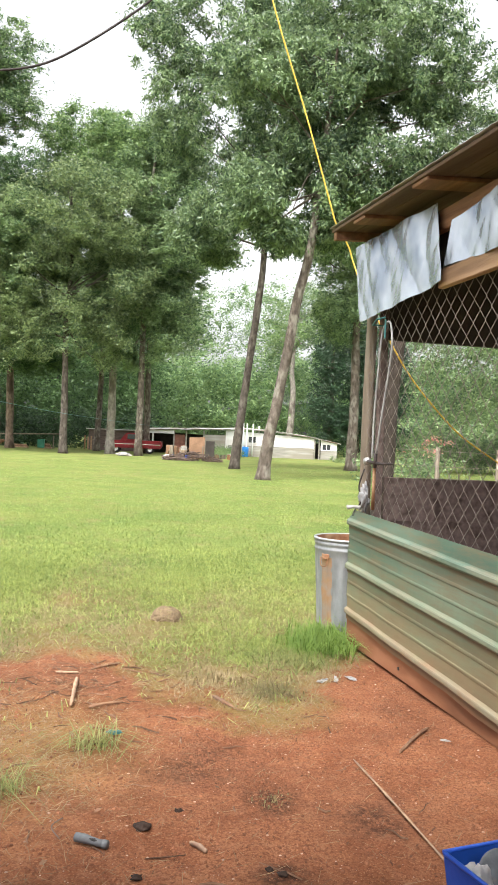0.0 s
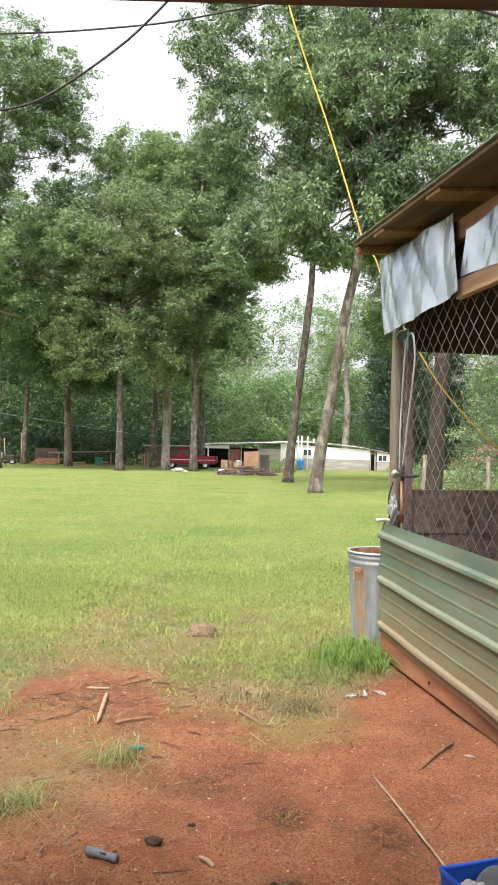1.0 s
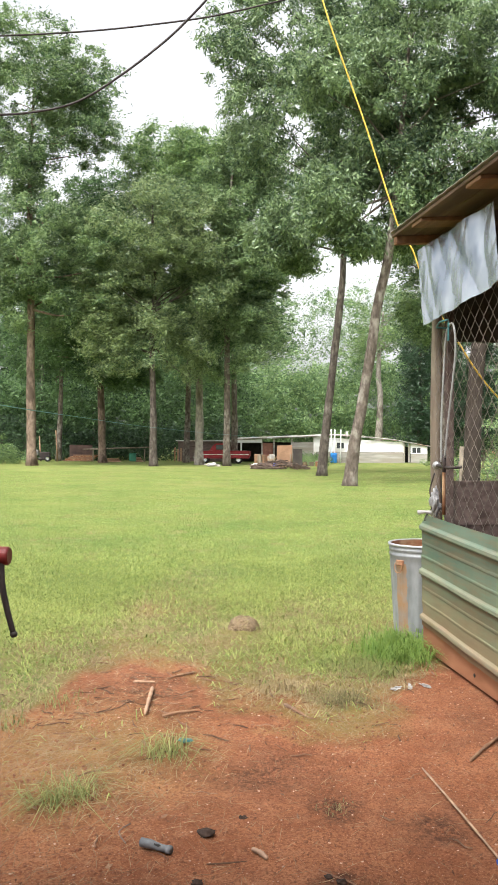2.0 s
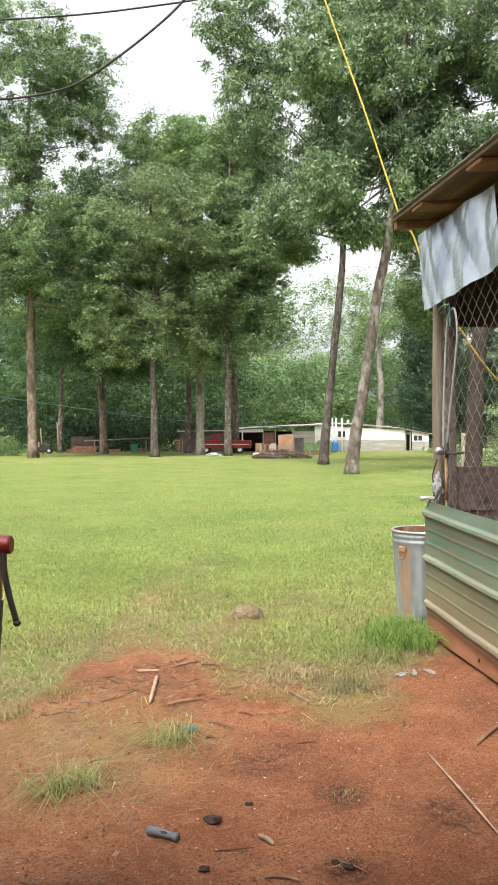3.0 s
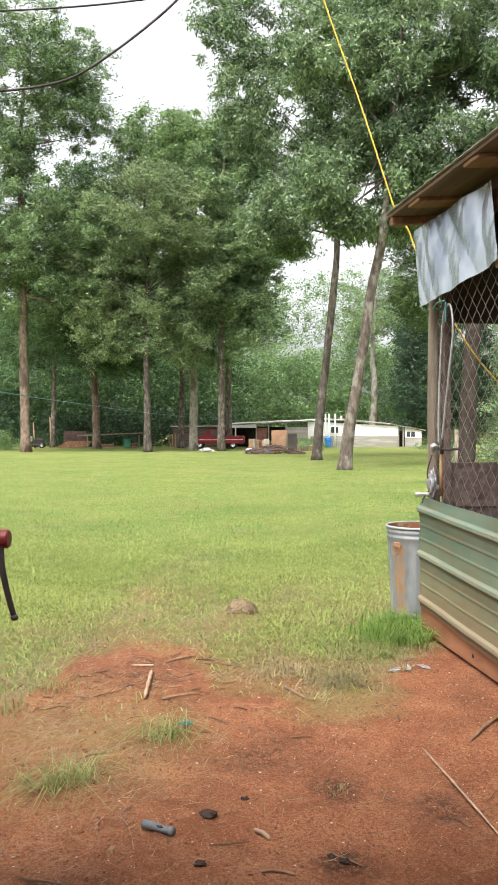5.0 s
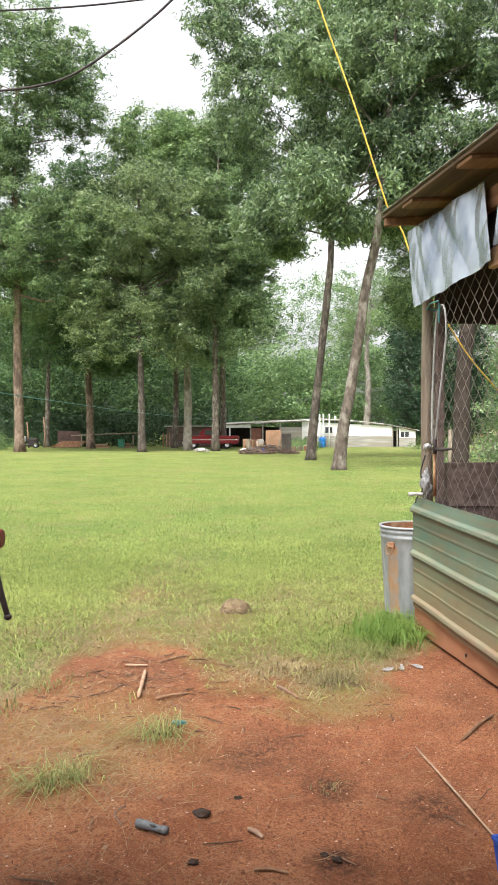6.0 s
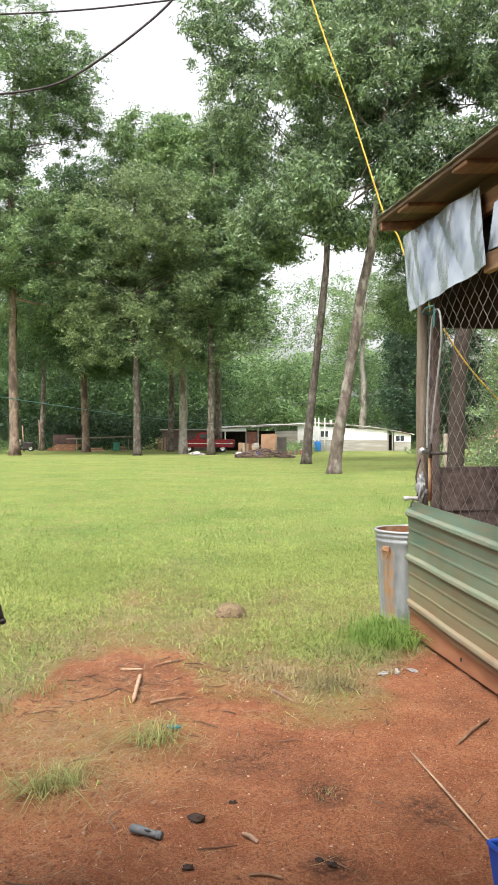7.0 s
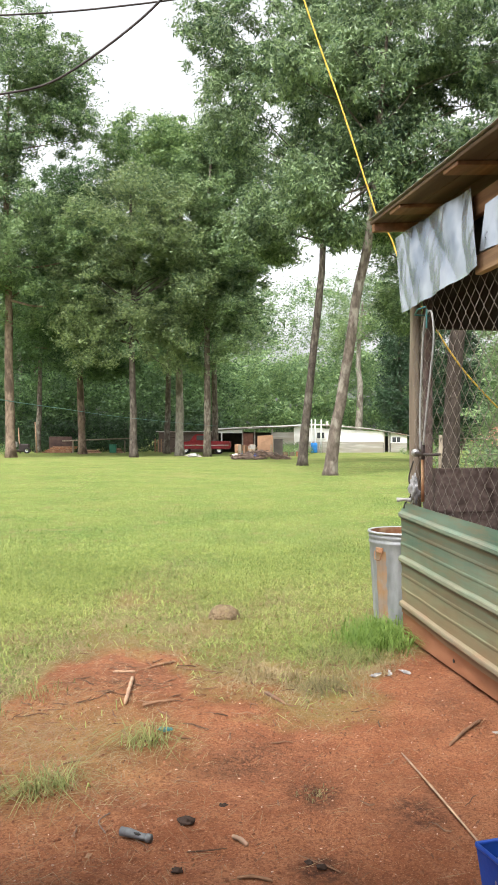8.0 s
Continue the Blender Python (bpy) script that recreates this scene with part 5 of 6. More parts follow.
# ---- blue bin with odds and ends ----
def build_bin():
    ob = thing("blue_bin", (0.765, 3.205, 0), 18, "blue plastic bin on the bare clay", "bin")

    def shell(name, x0, x1, y0, y1, t):
        bm = bmesh.new()
        for a in ((x0, x1, y0, y1, 0, t), (x0, x1, y0, y0 + t, t, 0.25), (x0, x1, y1 - t, y1, t, 0.25), (x0, x0 + t, y0 + t, y1 - t, t, 0.25), (x1 - t, x1, y0 + t, y1 - t, t, 0.25)):
            box(*a, bm=bm)
        for v in bm.verts:
            f = 0.86 + 0.14 * v.co.z / 0.25
            v.co.x, v.co.y = (v.co.x - (x0 + x1) / 2) * f + (x0 + x1) / 2, (v.co.y - (y0 + y1) / 2) * f + (y0 + y1) / 2
        part(name, bm, BLUE, ob)

    shell("body", 0.0, 0.42, -0.32, 0.0, 0.006)
    bm = bmesh.new()
    tube(bm, [(0.0, 0.0, 0.252), (0.42, 0.0, 0.252), (0.42, -0.32, 0.252), (0.0, -0.32, 0.252), (0.0, -0.005, 0.252)], 0.007, 8)
    part("rim", bm, BLUE, ob, smooth=True)
    fill = thing("folded_sack", Vector((0.765, 3.205, 0.008)), 18, "folded blue-grey sack at the bottom of the bin", "sack")
    part("sack", box(0.05, 0.37, -0.28, -0.04, 0, 0.095, 0.02), CAST, fill)
    o = Vector((0.765, 3.205, 0))
    tin = thing("tin_lid", o + Vector((0.165, -0.03, 0.09)), 10, "dull grey round tin lid standing in the bin", "lid")
    bm = lathe(((0.0, -0.006), (0.085, -0.006), (0.09, 0.0), (0.085, 0.006), (0.0, 0.004)), 32)
    bm.transform(pose(0, 0, 0.09, 62, 0, 10))
    part("disc", bm, CAST, tin, smooth=True)
    rag = thing("cloth_wad", o + Vector((0.075, -0.06, 0.06)), 0, "crumpled whitish cloth in the bin", "cloth")
    part("wad", lump(0.05, (0.8, 0.8, 1.3), 0.5, 9, None, (0, 0, 0.12), 4), WHITE_RAG, rag, smooth=True)


build_bin()


# ---- hand crank on a post ----
def build_crank():
    ob = thing("hand_crank", (-0.65, 3.137, 0), 0, "red iron hand crank on a dark wooden post", "hand crank")
    bm = box(-0.06, 0.040, -0.05, 0.05, -0.1, 0.935, 0.005)
    for v in bm.verts:
        v.co.x -= 0.07 * (0.935 - v.co.z)
    part("post", bm, BLACK_METAL, ob)
    bm = lathe(((0.0, -0.06), (0.030, -0.06), (0.032, 0.05), (0.0, 0.05)), 24)
    bm.transform(pose(-0.02, 0, 1.094, 0, 90, 0))
    box(-0.045, 0.045, -0.03, 0.03, 0.935, 1.07, 0.01, bm)
    part("body", bm, RED_PAINT, ob, smooth=False)
    bm = lathe(((0.0, 0.0), (0.024, 0.0), (0.0255, 0.003), (0.0255, 0.043), (0.022, 0.047), (0.0, 0.047)), 28)
    bm.transform(pose(0.031, 0, 1.092, 0, 90, 0))
    part("hub", bm, RED_PAINT, ob, "worn red-painted hub")
    pts = spline([(0.058, -0.01, 1.075), (0.062, -0.014, 1.02), (0.077, -0.016, 0.95), (0.094, -0.016, 0.888)], 5)
    part("arm", tube(bmesh.new(), pts, [0.0092 - 0.0001 * i for i in range(len(pts))], 10), BLACK_METAL, ob, "curved black iron arm", smooth=True)
    part("knob", lump(0.0105, (1, 1, 0.9), 0.05, 1, None, (0.0955, -0.016, 0.884)), BLACK_METAL, ob, smooth=True)


build_crank()


# ---- litter on the clay ----
def stick(pts, radii, material, label, category="stick", name="stick", sides=8):
    zs = [(x, y, height(x, y) + z) for x, y, z in pts]
    ob = thing(name, zs[0], 0, label, category)
    o = Vector(zs[0])
    line = spline([Vector(p) - o for p in zs], 5)
    n = len(line)
    r = [0.66 * (radii[0] + (radii[1] - radii[0]) * i / (n - 1)) * (0.55 if i in (0, n - 1) else 1) * (1 + 0.5 * noise.noise(Vector((i * 0.9, radii[0] * 400, 0)))) for i in range(n)]
    part("wood", tube(bmesh.new(), line, r, sides, 1.1), material, ob, smooth=True)
    return ob


def build_litter():
    stick([(0.798, 4.50, 0.006), (0.85, 4.13, 0.010), (0.905, 3.75, 0.008), (0.955, 3.40, 0.008)], (0.0055, 0.008), BLEACHED, "long thin dry cane lying on red clay")
    stick([(1.026, 4.584, 0.008), (1.14, 4.745, 0.012), (1.253, 4.902, 0.010)], (0.013, 0.012), TWIG, "short brown slat on red clay", "stick", "stick", 4)
    stick([(-0.500, 5.15, 0.02), (-0.512, 5.36, 0.026), (-0.524, 5.60, 0.02)], (0.017, 0.012), BLEACHED, "bleached broken branch on the clay")
    stick([(-0.41, 5.155, 0.012), (-0.33, 5.18, 0.018), (-0.25, 5.215, 0.010)], (0.014, 0.007), TWIG, "brown stick lying on red clay")
    stick([(-0.66, 5.737, 0.010), (-0.53, 5.737, 0.010)], (0.012, 0.010), BLEACHED, "small pale stick on the clay")
    stick([(-0.47, 5.80, 0.010), (-0.40, 5.85, 0.014), (-0.31, 5.93, 0.010)], (0.011, 0.008), TWIG, "small brown stick at the grass edge")
    stick([(0.219, 5.351, 0.012), (0.27, 5.27, 0.014), (0.32, 5.18, 0.010)], (0.013, 0.012), TWIG, "small stick on bare clay")
    stick([(0.10, 3.47, 0.006), (0.15, 3.48, 0.009), (0.21, 3.475, 0.006)], (0.008, 0.007), TWIG, "small dark stick on bare clay")
    stick([(0.078, 3.775, 0.010), (0.105, 3.735, 0.014), (0.132, 3.695, 0.008)], (0.016, 0.013), BLEACHED, "split wood chip on bare clay", "wood chip", "wood_chip", 5)
    stick([(-0.37, 3.93, 0.005), (-0.40, 3.86, 0.012), (-0.36, 3.78, 0.005)], (0.004, 0.003), DEBRIS, "thin bent root on bare clay", "root", "root")
    # grey pipe fitting
    ob = thing("pipe_fitting", (-0.253, 3.75, height(-0.253, 3.75)), -24, "grey metal pipe fitting lying on red clay", "pipe fitting")
    bm = tube(bmesh.new(), [(-0.058, 0, 0.020), (-0.02, 0, 0.021), (0.0, 0, 0.019), (0.025, 0, 0.017), (0.058, 0, 0.017)], [0.0155, 0.0155, 0.0135, 0.0125, 0.013], 14)
    part("barrel", bm, CAST, ob, smooth=True)
    part("collar", tube(bmesh.new(), [(0.045, 0, 0.017), (0.062, 0, 0.017)], 0.0145, 14), CAST, ob, smooth=True)
    part("break", lump(0.009, (1.5, 0.8, 0.45), 0.6, 8, None, (0.010, -0.006, 0.0275)), RUBBER, ob, "dark broken hole")
    part("bore", tube(bmesh.new(), [(-0.060, 0, 0.020), (-0.052, 0, 0.020)], 0.012, 14), RUBBER, ob)
    for x, y, r, sd, lab in ((-0.088, 3.865, 0.025, 1, "dark burnt lump on red clay"), (0.37, 3.56, 0.014, 2, "dark charred clod in a shallow hole"), (0.33, 3.59, 0.011, 3, "dark charred clod on damp clay"), (-0.09, 3.52, 0.014, 4, "dark brown clod on red clay"), (0.04, 4.02, 0.012, 6, "small dark clod on bare clay")):
        ob = thing("clod", (x, y, height(x, y)), 0, lab, "clod")
        part("lump", lump(r, (1.2, 0.9, 0.55), 0.6, sd, None, (0, 0, r * 0.35)), CHAR, ob, smooth=True)
    # white scraps by the coop corner
    for x, y, sd in ((0.865, 5.65, 1), (0.95, 5.70, 2), (1.05, 5.735, 3), (1.28, 4.72, 4)):
        ob = thing("plastic_scrap", (x, y, height(x, y)), sd * 40, "crumpled white plastic scrap on the clay", "scrap", "scraps by the coop")
        part("scrap", lump(0.024 if sd < 4 else 0.012, (1.5, 0.5, 0.3), 1.4, sd, None, (0, 0, 0.012)), WHITE_RAG, ob)
    ob = thing("bottle_cap", (-0.255, 4.77, height(-0.255, 4.77)), 0, "small teal plastic scrap in the grass", "scrap")
    part("scrap", lump(0.022, (1.3, 0.7, 0.4), 0.8, 7, None, (0, 0, 0.02)), TEAL, ob)
    # pebbles, straws and dead leaves
    rng = np.random.default_rng(3)
    bm = bmesh.new()
    for _ in range(1900):
        x, y = rng.uniform(-1.5, 1.4), rng.uniform(2.9, 6.2)
        if in_coop(x, y) or rng.uniform() > bareness(x, y):
            continue
        r = 0.0013 + 0.0034 * rng.uniform() ** 3
        m = Matrix.Translation((x, y, height(x, y) + r * 0.25)) @ Matrix.Diagonal((r * rng.uniform(0.8, 1.6), r, r * 0.7, 1)) @ pose(0, 0, 0, rng.uniform(0, 90), rng.uniform(0, 90), rng.uniform(0, 180))
        bmesh.ops.create_icosphere(bm, subdivisions=1, radius=1.0, matrix=m)
    me = bpy.data.meshes.new("pebbles")
    bm.to_mesh(me)
    bm.free()
    me.materials.append(PEBBLE)
    tagged(new("pebbles", me), "small pale pebbles and crumbs on red clay", "pebbles", "", "stuff")

    # clods of the same clay
    cv, cf = [], []
    for _ in range(19000):
        x, y = rng.uniform(-1.6, 1.5), rng.uniform(2.8, 6.3)
        if in_coop(x, y) or rng.uniform() > bareness(x, y) * (0.55 + 0.9 * noise.noise(Vector((x * 1.6, y * 1.6, 12)))):
            continue
        r = 0.0022 + 0.0065 * rng.uniform() ** 3
        z = height(x, y) + r * 0.2
        k = len(cv)
        a0 = rng.uniform(0, 2)
        for i in range(5):
            a = a0 + 2 * math.pi * i / 5
            q = r * rng.uniform(0.75, 1.3)
            cv.append((x + q * math.cos(a), y + q * math.sin(a), z - r * 0.3))
        for i in range(5):
            a = a0 + 0.4 + 2 * math.pi * i / 5
            q = r * rng.uniform(0.5, 0.85)
            cv.append((x + q * math.cos(a), y + q * math.sin(a), z + r * rng.uniform(0.35, 0.7)))
        cf += [(k + i, k + (i + 1) % 5, k + 5 + i) for i in range(5)] + [(k + 5 + i, k + (i + 1) % 5, k + 5 + (i + 1) % 5) for i in range(5)] + [tuple(range(k + 5, k + 10))]
    me = bpy.data.meshes.new("clods")
    me.from_pydata(cv, [], cf)
    me.materials.append(mat("clay_clod", (0.15, 0.056, 0.027), (0.27, 0.112, 0.058), 18, 0.95, 0.5, 120, island=0.25))
    tagged(new("clods", me), "small crumbling clods of red clay", "clods", "", "stuff")

    def flat_bits(name, count, length, width, material, label, chance):
        q = []
        for _ in range(count):
            x, y = rng.uniform(-1.9, 1.5), rng.uniform(2.9, 7.0)
            if in_coop(x, y) or rng.uniform() > chance(x, y):
                continue
            a, l, w = rng.uniform(0, math.pi), length * rng.uniform(0.4, 1.5), width * rng.uniform(0.6, 1.4)
            dx, dy = math.cos(a), math.sin(a)
            z0, z1 = rng.uniform(0.002, 0.008), rng.uniform(0.002, 0.022)
            row = []
            for u, v, z in ((-1, 0, z0), (0, 1, (z0 + z1) / 2 + 0.15 * w), (1, 0, z1), (0, -1, (z0 + z1) / 2 - 0.1 * w)):
                px, py = x + dx * u * l / 2 - dy * v * w / 2, y + dy * u * l / 2 + dx * v * w / 2
                row.append((px, py, height(px, py) + z))
            q.append(row)
        tagged(quads_object(name, np.array(q), material), label, "litter", "", "stuff")

    def straw_place(x, y):
        return 0.06 + 0.80 * math.exp(-((x + 0.85) / 0.62) ** 2) * math.exp(-((y - 4.3) / 1.4) ** 2) * (0.5 + 0.8 * noise.noise(Vector((x * 2, y * 2, 6))) + 0.3)

    flat_bits("pine_straw", 34000, 0.085, 0.0019, PINESTRAW, "fallen pine straw on red clay", straw_place)
    flat_bits("dead_leaves", 45, 0.042, 0.022, TWIG, "brown dead leaves scattered on clay", lambda x, y: 0.8)
    flat_bits("dark_crumbs", 900, 0.016, 0.008, mat("bark_crumb", (0.085, 0.036, 0.02), (0.19, 0.085, 0.047), 9, 0.95, 0.3, 40), "dark crumbs of bark on clay", lambda x, y: 0.5 + 0.5 * noise.noise(Vector((x * 1.5, y * 1.5, 2))))
    # fine twigs round the bleached branch and along the clay
    bm = bmesh.new()
    for _ in range(150):
        if rng.uniform() < 0.55:
            x, y = -0.45 + rng.normal() * 0.32, 5.45 + rng.normal() * 0.30
        else:
            x, y = rng.uniform(-1.4, 1.0), rng.uniform(3.2, 6.0)
        if in_coop(x, y):
            continue
        a, l, r = rng.uniform(0, math.pi), rng.uniform(0.04, 0.16), rng.uniform(0.0015, 0.0045)
        pts = []
        for k in range(4):
            u = (k / 3 - 0.5) * l
            px = x + math.cos(a) * u + rng.normal() * 0.004
            py = y + math.sin(a) * u + rng.normal() * 0.004
            pts.append((px, py, height(px, py) + r + 0.002 + abs(rng.normal()) * 0.004))
        tube(bm, pts, [r * 0.7, r, r * 0.9, r * 0.5], 5)
    me = bpy.data.meshes.new("twigs")
    bm.to_mesh(me)
    bm.free()
    me.materials.append(mat("fine_twig", (0.09, 0.045, 0.028), (0.21, 0.12, 0.075), 20, 0.95, 0.3, 80, island=0.45))
    tagged(new("twigs", me), "fine brown twigs scattered on red clay", "twigs", "", "stuff")
    # ant hill
    ob = thing("ant_hill", (-0.055, 7.15, 0.0), 0, "low brown ant hill in the grass", "mound")
    part("soil", lump(0.110, (1.05, 1.0, 0.72), 0.16, 5, None, (0, 0, 0.035), 4), mat("mound_soil", (0.105, 0.074, 0.043), (0.205, 0.145, 0.087), 40, 0.95, 1.0, 60, c3=(0.21, 0.17, 0.085), patch=30, amount=0.3, distance=0.02), ob, smooth=True)


build_litter()


# ---- far yard: long low shed, truck, heaps ----
def build_shed():
    ob = thing("long_shed", (0, 76, 0), 0, "long low white shed with patched tin roof and open bays", "shed")

    rng = np.random.default_rng(8)

    def top(x):
        return float(np.interp(x, (-3, 0, 4.4, 6.0, 8.5, 12.6, 14.6), (2.0, 2.12, 2.30, 2.42, 2.30, 1.86, 1.44)))

    def wall(name, x0, x1, z0, z1, material, label="", y=0.0, thick=0.12):
        bm = box(x0, x1, y, y + thick, 0, 1)
        for v in bm.verts:
            lo, hi = z0, (top(v.co.x) if z1 is None else z1)
            v.co.z = lo + (hi - lo) * v.co.z
        return part(name, bm, material, ob, label)

    wall("white_wall", 4.75, 12.35, 0.88, None, WHITE_PAINT, "white painted siding")
    # Near-black sheet paints the shade in the gaps of the low boards.
    wall("inner_skirt", 5.9, 12.35, 0.0, 0.88, INSIDE_SHADE_AND_PANEL, "near-black backing for the shade between the boards", 0.02)
    for k in range(4):
        for x0, x1 in ((5.95, 8.2 + 0.3 * (k % 2)), (8.25 + 0.3 * (k % 2), 10.4 - 0.4 * (k % 3)), (10.45 - 0.4 * (k % 3), 12.33)):
            wall("low_board", x0, x1, 0.03 + 0.215 * k + rng.uniform(-0.02, 0.02), 0.195 + 0.215 * k + rng.uniform(-0.03, 0.02), (GREY_SIDING, WHITE_PAINT, WHITE_PAINT)[int(rng.integers(3))], "weathered pale board", -0.03 - 0.015 * (k % 2), 0.03)
    wall("end_wall", 4.2, 4.75, 0.0, None, WHITE_PAINT, "", 0.05)
    win = wall("window", 6.30, 6.95, 1.30, 1.82, GLASS_DARK, "small dark window", -0.02, 0.05)
    for a, b, c, d in ((6.22, 6.30, 1.22, 1.90), (6.95, 7.03, 1.22, 1.90), (6.30, 6.95, 1.82, 1.90), (6.30, 6.95, 1.22, 1.30)):
        part("frame", box(a, b, -0.05, 0.0, c, d), WHITE_PAINT, win, "white window frame")
    wall("corner_boards", 13.0, 14.5, 0.0, 0.85, GREY_SIDING, "weathered end boards", -0.02)
    wall("gable_wall", 13.0, 14.5, 0.85, None, WHITE_PAINT)
    for x in (13.15, 13.55, 13.98):
        wall("window", x, x + 0.33, 0.92, 1.32 if x > 13.8 else 1.38, GLASS_DARK, "small grey window", -0.03, 0.05)
    wall("door_post", 12.35, 12.47, 0.0, None, GREY_SIDING, "", -0.03)
    wall("door_post", 12.78, 12.9, 0.0, None, GREY_SIDING, "", -0.03)
    # Shade of the open bays is put into this wall's colour.
    wall("back_wall", -2.9, 14.5, 0.0, None, INSIDE_SHADE_AND_PANEL, "inner wall with bay shade put into its colour", 4.5)
    # open bays at the other end
    wall("bay_wall", 2.25, 4.2, 0.25, 1.85, GREY_SIDING, "grey corrugated bay wall", 0.02)
    for k in range(12):
        x = 2.28 + k * 0.16
        part("batten", box(x, x + 0.04, -0.01, 0.03, 0.27, 1.83), GREY_SIDING, ob)
    for x in (-2.45, -0.55, 0.55, 2.15):
        wall("bay_post", x, x + 0.13, 0.0, None, WHITE_PAINT if x < -1 else GREY_SIDING, "", -0.05)
    wall("bay_fascia", -2.75, -0.5, 1.78, None, WHITE_PAINT, "white fascia board", -0.10, 0.05)
    wall("bay_inner", -0.45, 0.5, 0.2, 1.75, mat("red_clutter", (0.22, 0.09, 0.07), (0.36, 0.17, 0.13), 3, 0.9, 0.2, 20), "faded reddish panel", 0.3)
    # roof in patched sheets, each lying over the next
    xs = [-3.0, -1.6, -0.2, 1.2, 2.8, 4.5, 6.0, 7.6, 9.2, 10.8, 12.4, 13.6, 14.75]
    for i, (a, b) in enumerate(zip(xs, xs[1:])):
        bm = box(a - 0.05, b + 0.05, -0.20, 5.0, 0, 0.07)
        for v in bm.verts:
            v.co.z += top(v.co.x) + 0.01 + 0.012 * (i % 2) + 0.04 * (v.co.y + 0.45)
        part("roof_sheet", bm, ROOFING, ob)
    part("fascia", box(4.4, 12.3, -0.24, -0.205, 0, 1), GREY_SIDING, ob)
    me = ob.children[-1].data
    for v in me.vertices:
        v.co.z = top(v.co.x) - 0.07 + 0.16 * v.co.z
    for x, l in ((-2.2, 2.2), (0.4, 2.6), (2.6, 2.0), (5.2, 2.4), (8.6, 2.8), (11.6, 1.9)):
        bm = box(x, x + l, -0.27, -0.15, 0, 0.05)
        for v in bm.verts:
            v.co.z += top(v.co.x) + 0.09 + 0.04 * math.sin(x * 3 + v.co.x)
        part("loose_board", bm, WOOD_GREY if x < 3 else GREY_SIDING, ob)
    for x, z in ((7.3, 2.86), (8.45, 2.84)):
        part("vent_pipe", tube(bmesh.new(), [(x, 1.0, 2.2), (x, 1.0, z)], 0.11, 10), WHITE_PAINT, ob, "white roof vent")
    for x in (5.72, 6.04, 6.58):
        post = thing("white_pole", (x, 75.2, 0), 0, "tall bare white pole before the shed", "pole", "white poles by the shed")
        part("shaft", tube(bmesh.new(), [(0, 0, -0.2), (0.02, 0, 3.0)], [0.07, 0.055], 10), WHITE_PAINT, post, smooth=True)
    barrel = thing("blue_barrel", (5.95, 75.0, 0), 0, "blue plastic barrel by the shed", "barrel")
    part("drum", lathe(((0, 0), (0.27, 0), (0.29, 0.05), (0.30, 0.3), (0.31, 0.32), (0.30, 0.34), (0.30, 0.6), (0.31, 0.62), (0.29, 0.86), (0.25, 0.9), (0, 0.9)), 24), mat("barrel_blue", (0.02, 0.16, 0.50), (0.04, 0.24, 0.62), 3, 0.4, 0.0), barrel, smooth=True)


build_shed()


def wheel(parent, x, y, r):
    bm = lathe(((r * 0.55, -0.10), (r * 0.95, -0.10), (r, -0.06), (r, 0.06), (r * 0.95, 0.10), (r * 0.55, 0.10)), 24)
    bm.transform(pose(x, y, r, 90, 0, 0))
    tyre = part("tyre", bm, RUBBER, parent)
    bm = lathe(((0, -0.07), (r * 0.3, -0.09), (r * 0.56, -0.06), (r * 0.56, 0.06), (0, 0.05)), 20)
    bm.transform(pose(x, y, r, 90, 0, 0))
    part("rim", bm, CHROME, tyre)


def build_truck():
    ob = thing("pickup_truck", (-6.05, 69.6, 0), 0, "old red pickup truck parked by the shed", "truck")

    def side(profile, y0, y1, name, material, label="", bevel=0.04):
        bm = bmesh.new()
        f = bm.faces.new([bm.verts.new((x, y0, z)) for x, z in profile])
        g = bmesh.ops.extrude_face_region(bm, geom=[f])
        bmesh.ops.translate(bm, verts=[v for v in g["geom"] if isinstance(v, bmesh.types.BMVert)], vec=(0, y1 - y0, 0))
        bmesh.ops.recalc_face_normals(bm, faces=bm.faces[:])
        if bevel:
            bmesh.ops.bevel(bm, geom=bm.edges[:], offset=bevel, segments=2, affect="EDGES")
        return part(name, bm, material, ob, label)

    side([(0.0, 0.42), (0.0, 0.92), (0.12, 1.0), (1.25, 1.08), (2.65, 1.08), (4.55, 1.08), (4.6, 0.55), (4.5, 0.42)], 0, 1.7, "body", TRUCK_RED)
    cab = side([(1.2, 1.07), (1.62, 1.62), (1.75, 1.68), (2.45, 1.68), (2.58, 1.62), (2.66, 1.07)], 0.08, 1.62, "cab", TRUCK_RED)
    bm = box(1.78, 2.42, 0.05, 0.075, 1.16, 1.56, 0.01)
    part("window", bm, GLASS_DARK, cab)
    bm = box(-0.12, -0.02, 0.05, 1.65, 0.42, 0.58, 0.02)
    part("bumper", bm, CHROME, ob)
    part("headlight", box(-0.02, 0.01, 0.15, 0.40, 0.7, 0.86, 0.01), WHITE_PAINT, ob)
    part("side_trim", box(0.1, 4.5, -0.012, 0.002, 0.72, 0.78), CHROME, ob)
    part("tailgate", box(4.6, 4.64, 0.06, 1.64, 0.62, 1.05, 0.01), TRUCK_RED, ob)
    for x in (0.85, 3.65):
        for y in (0.12, 1.58):
            wheel(ob, x, y, 0.34)


build_truck()


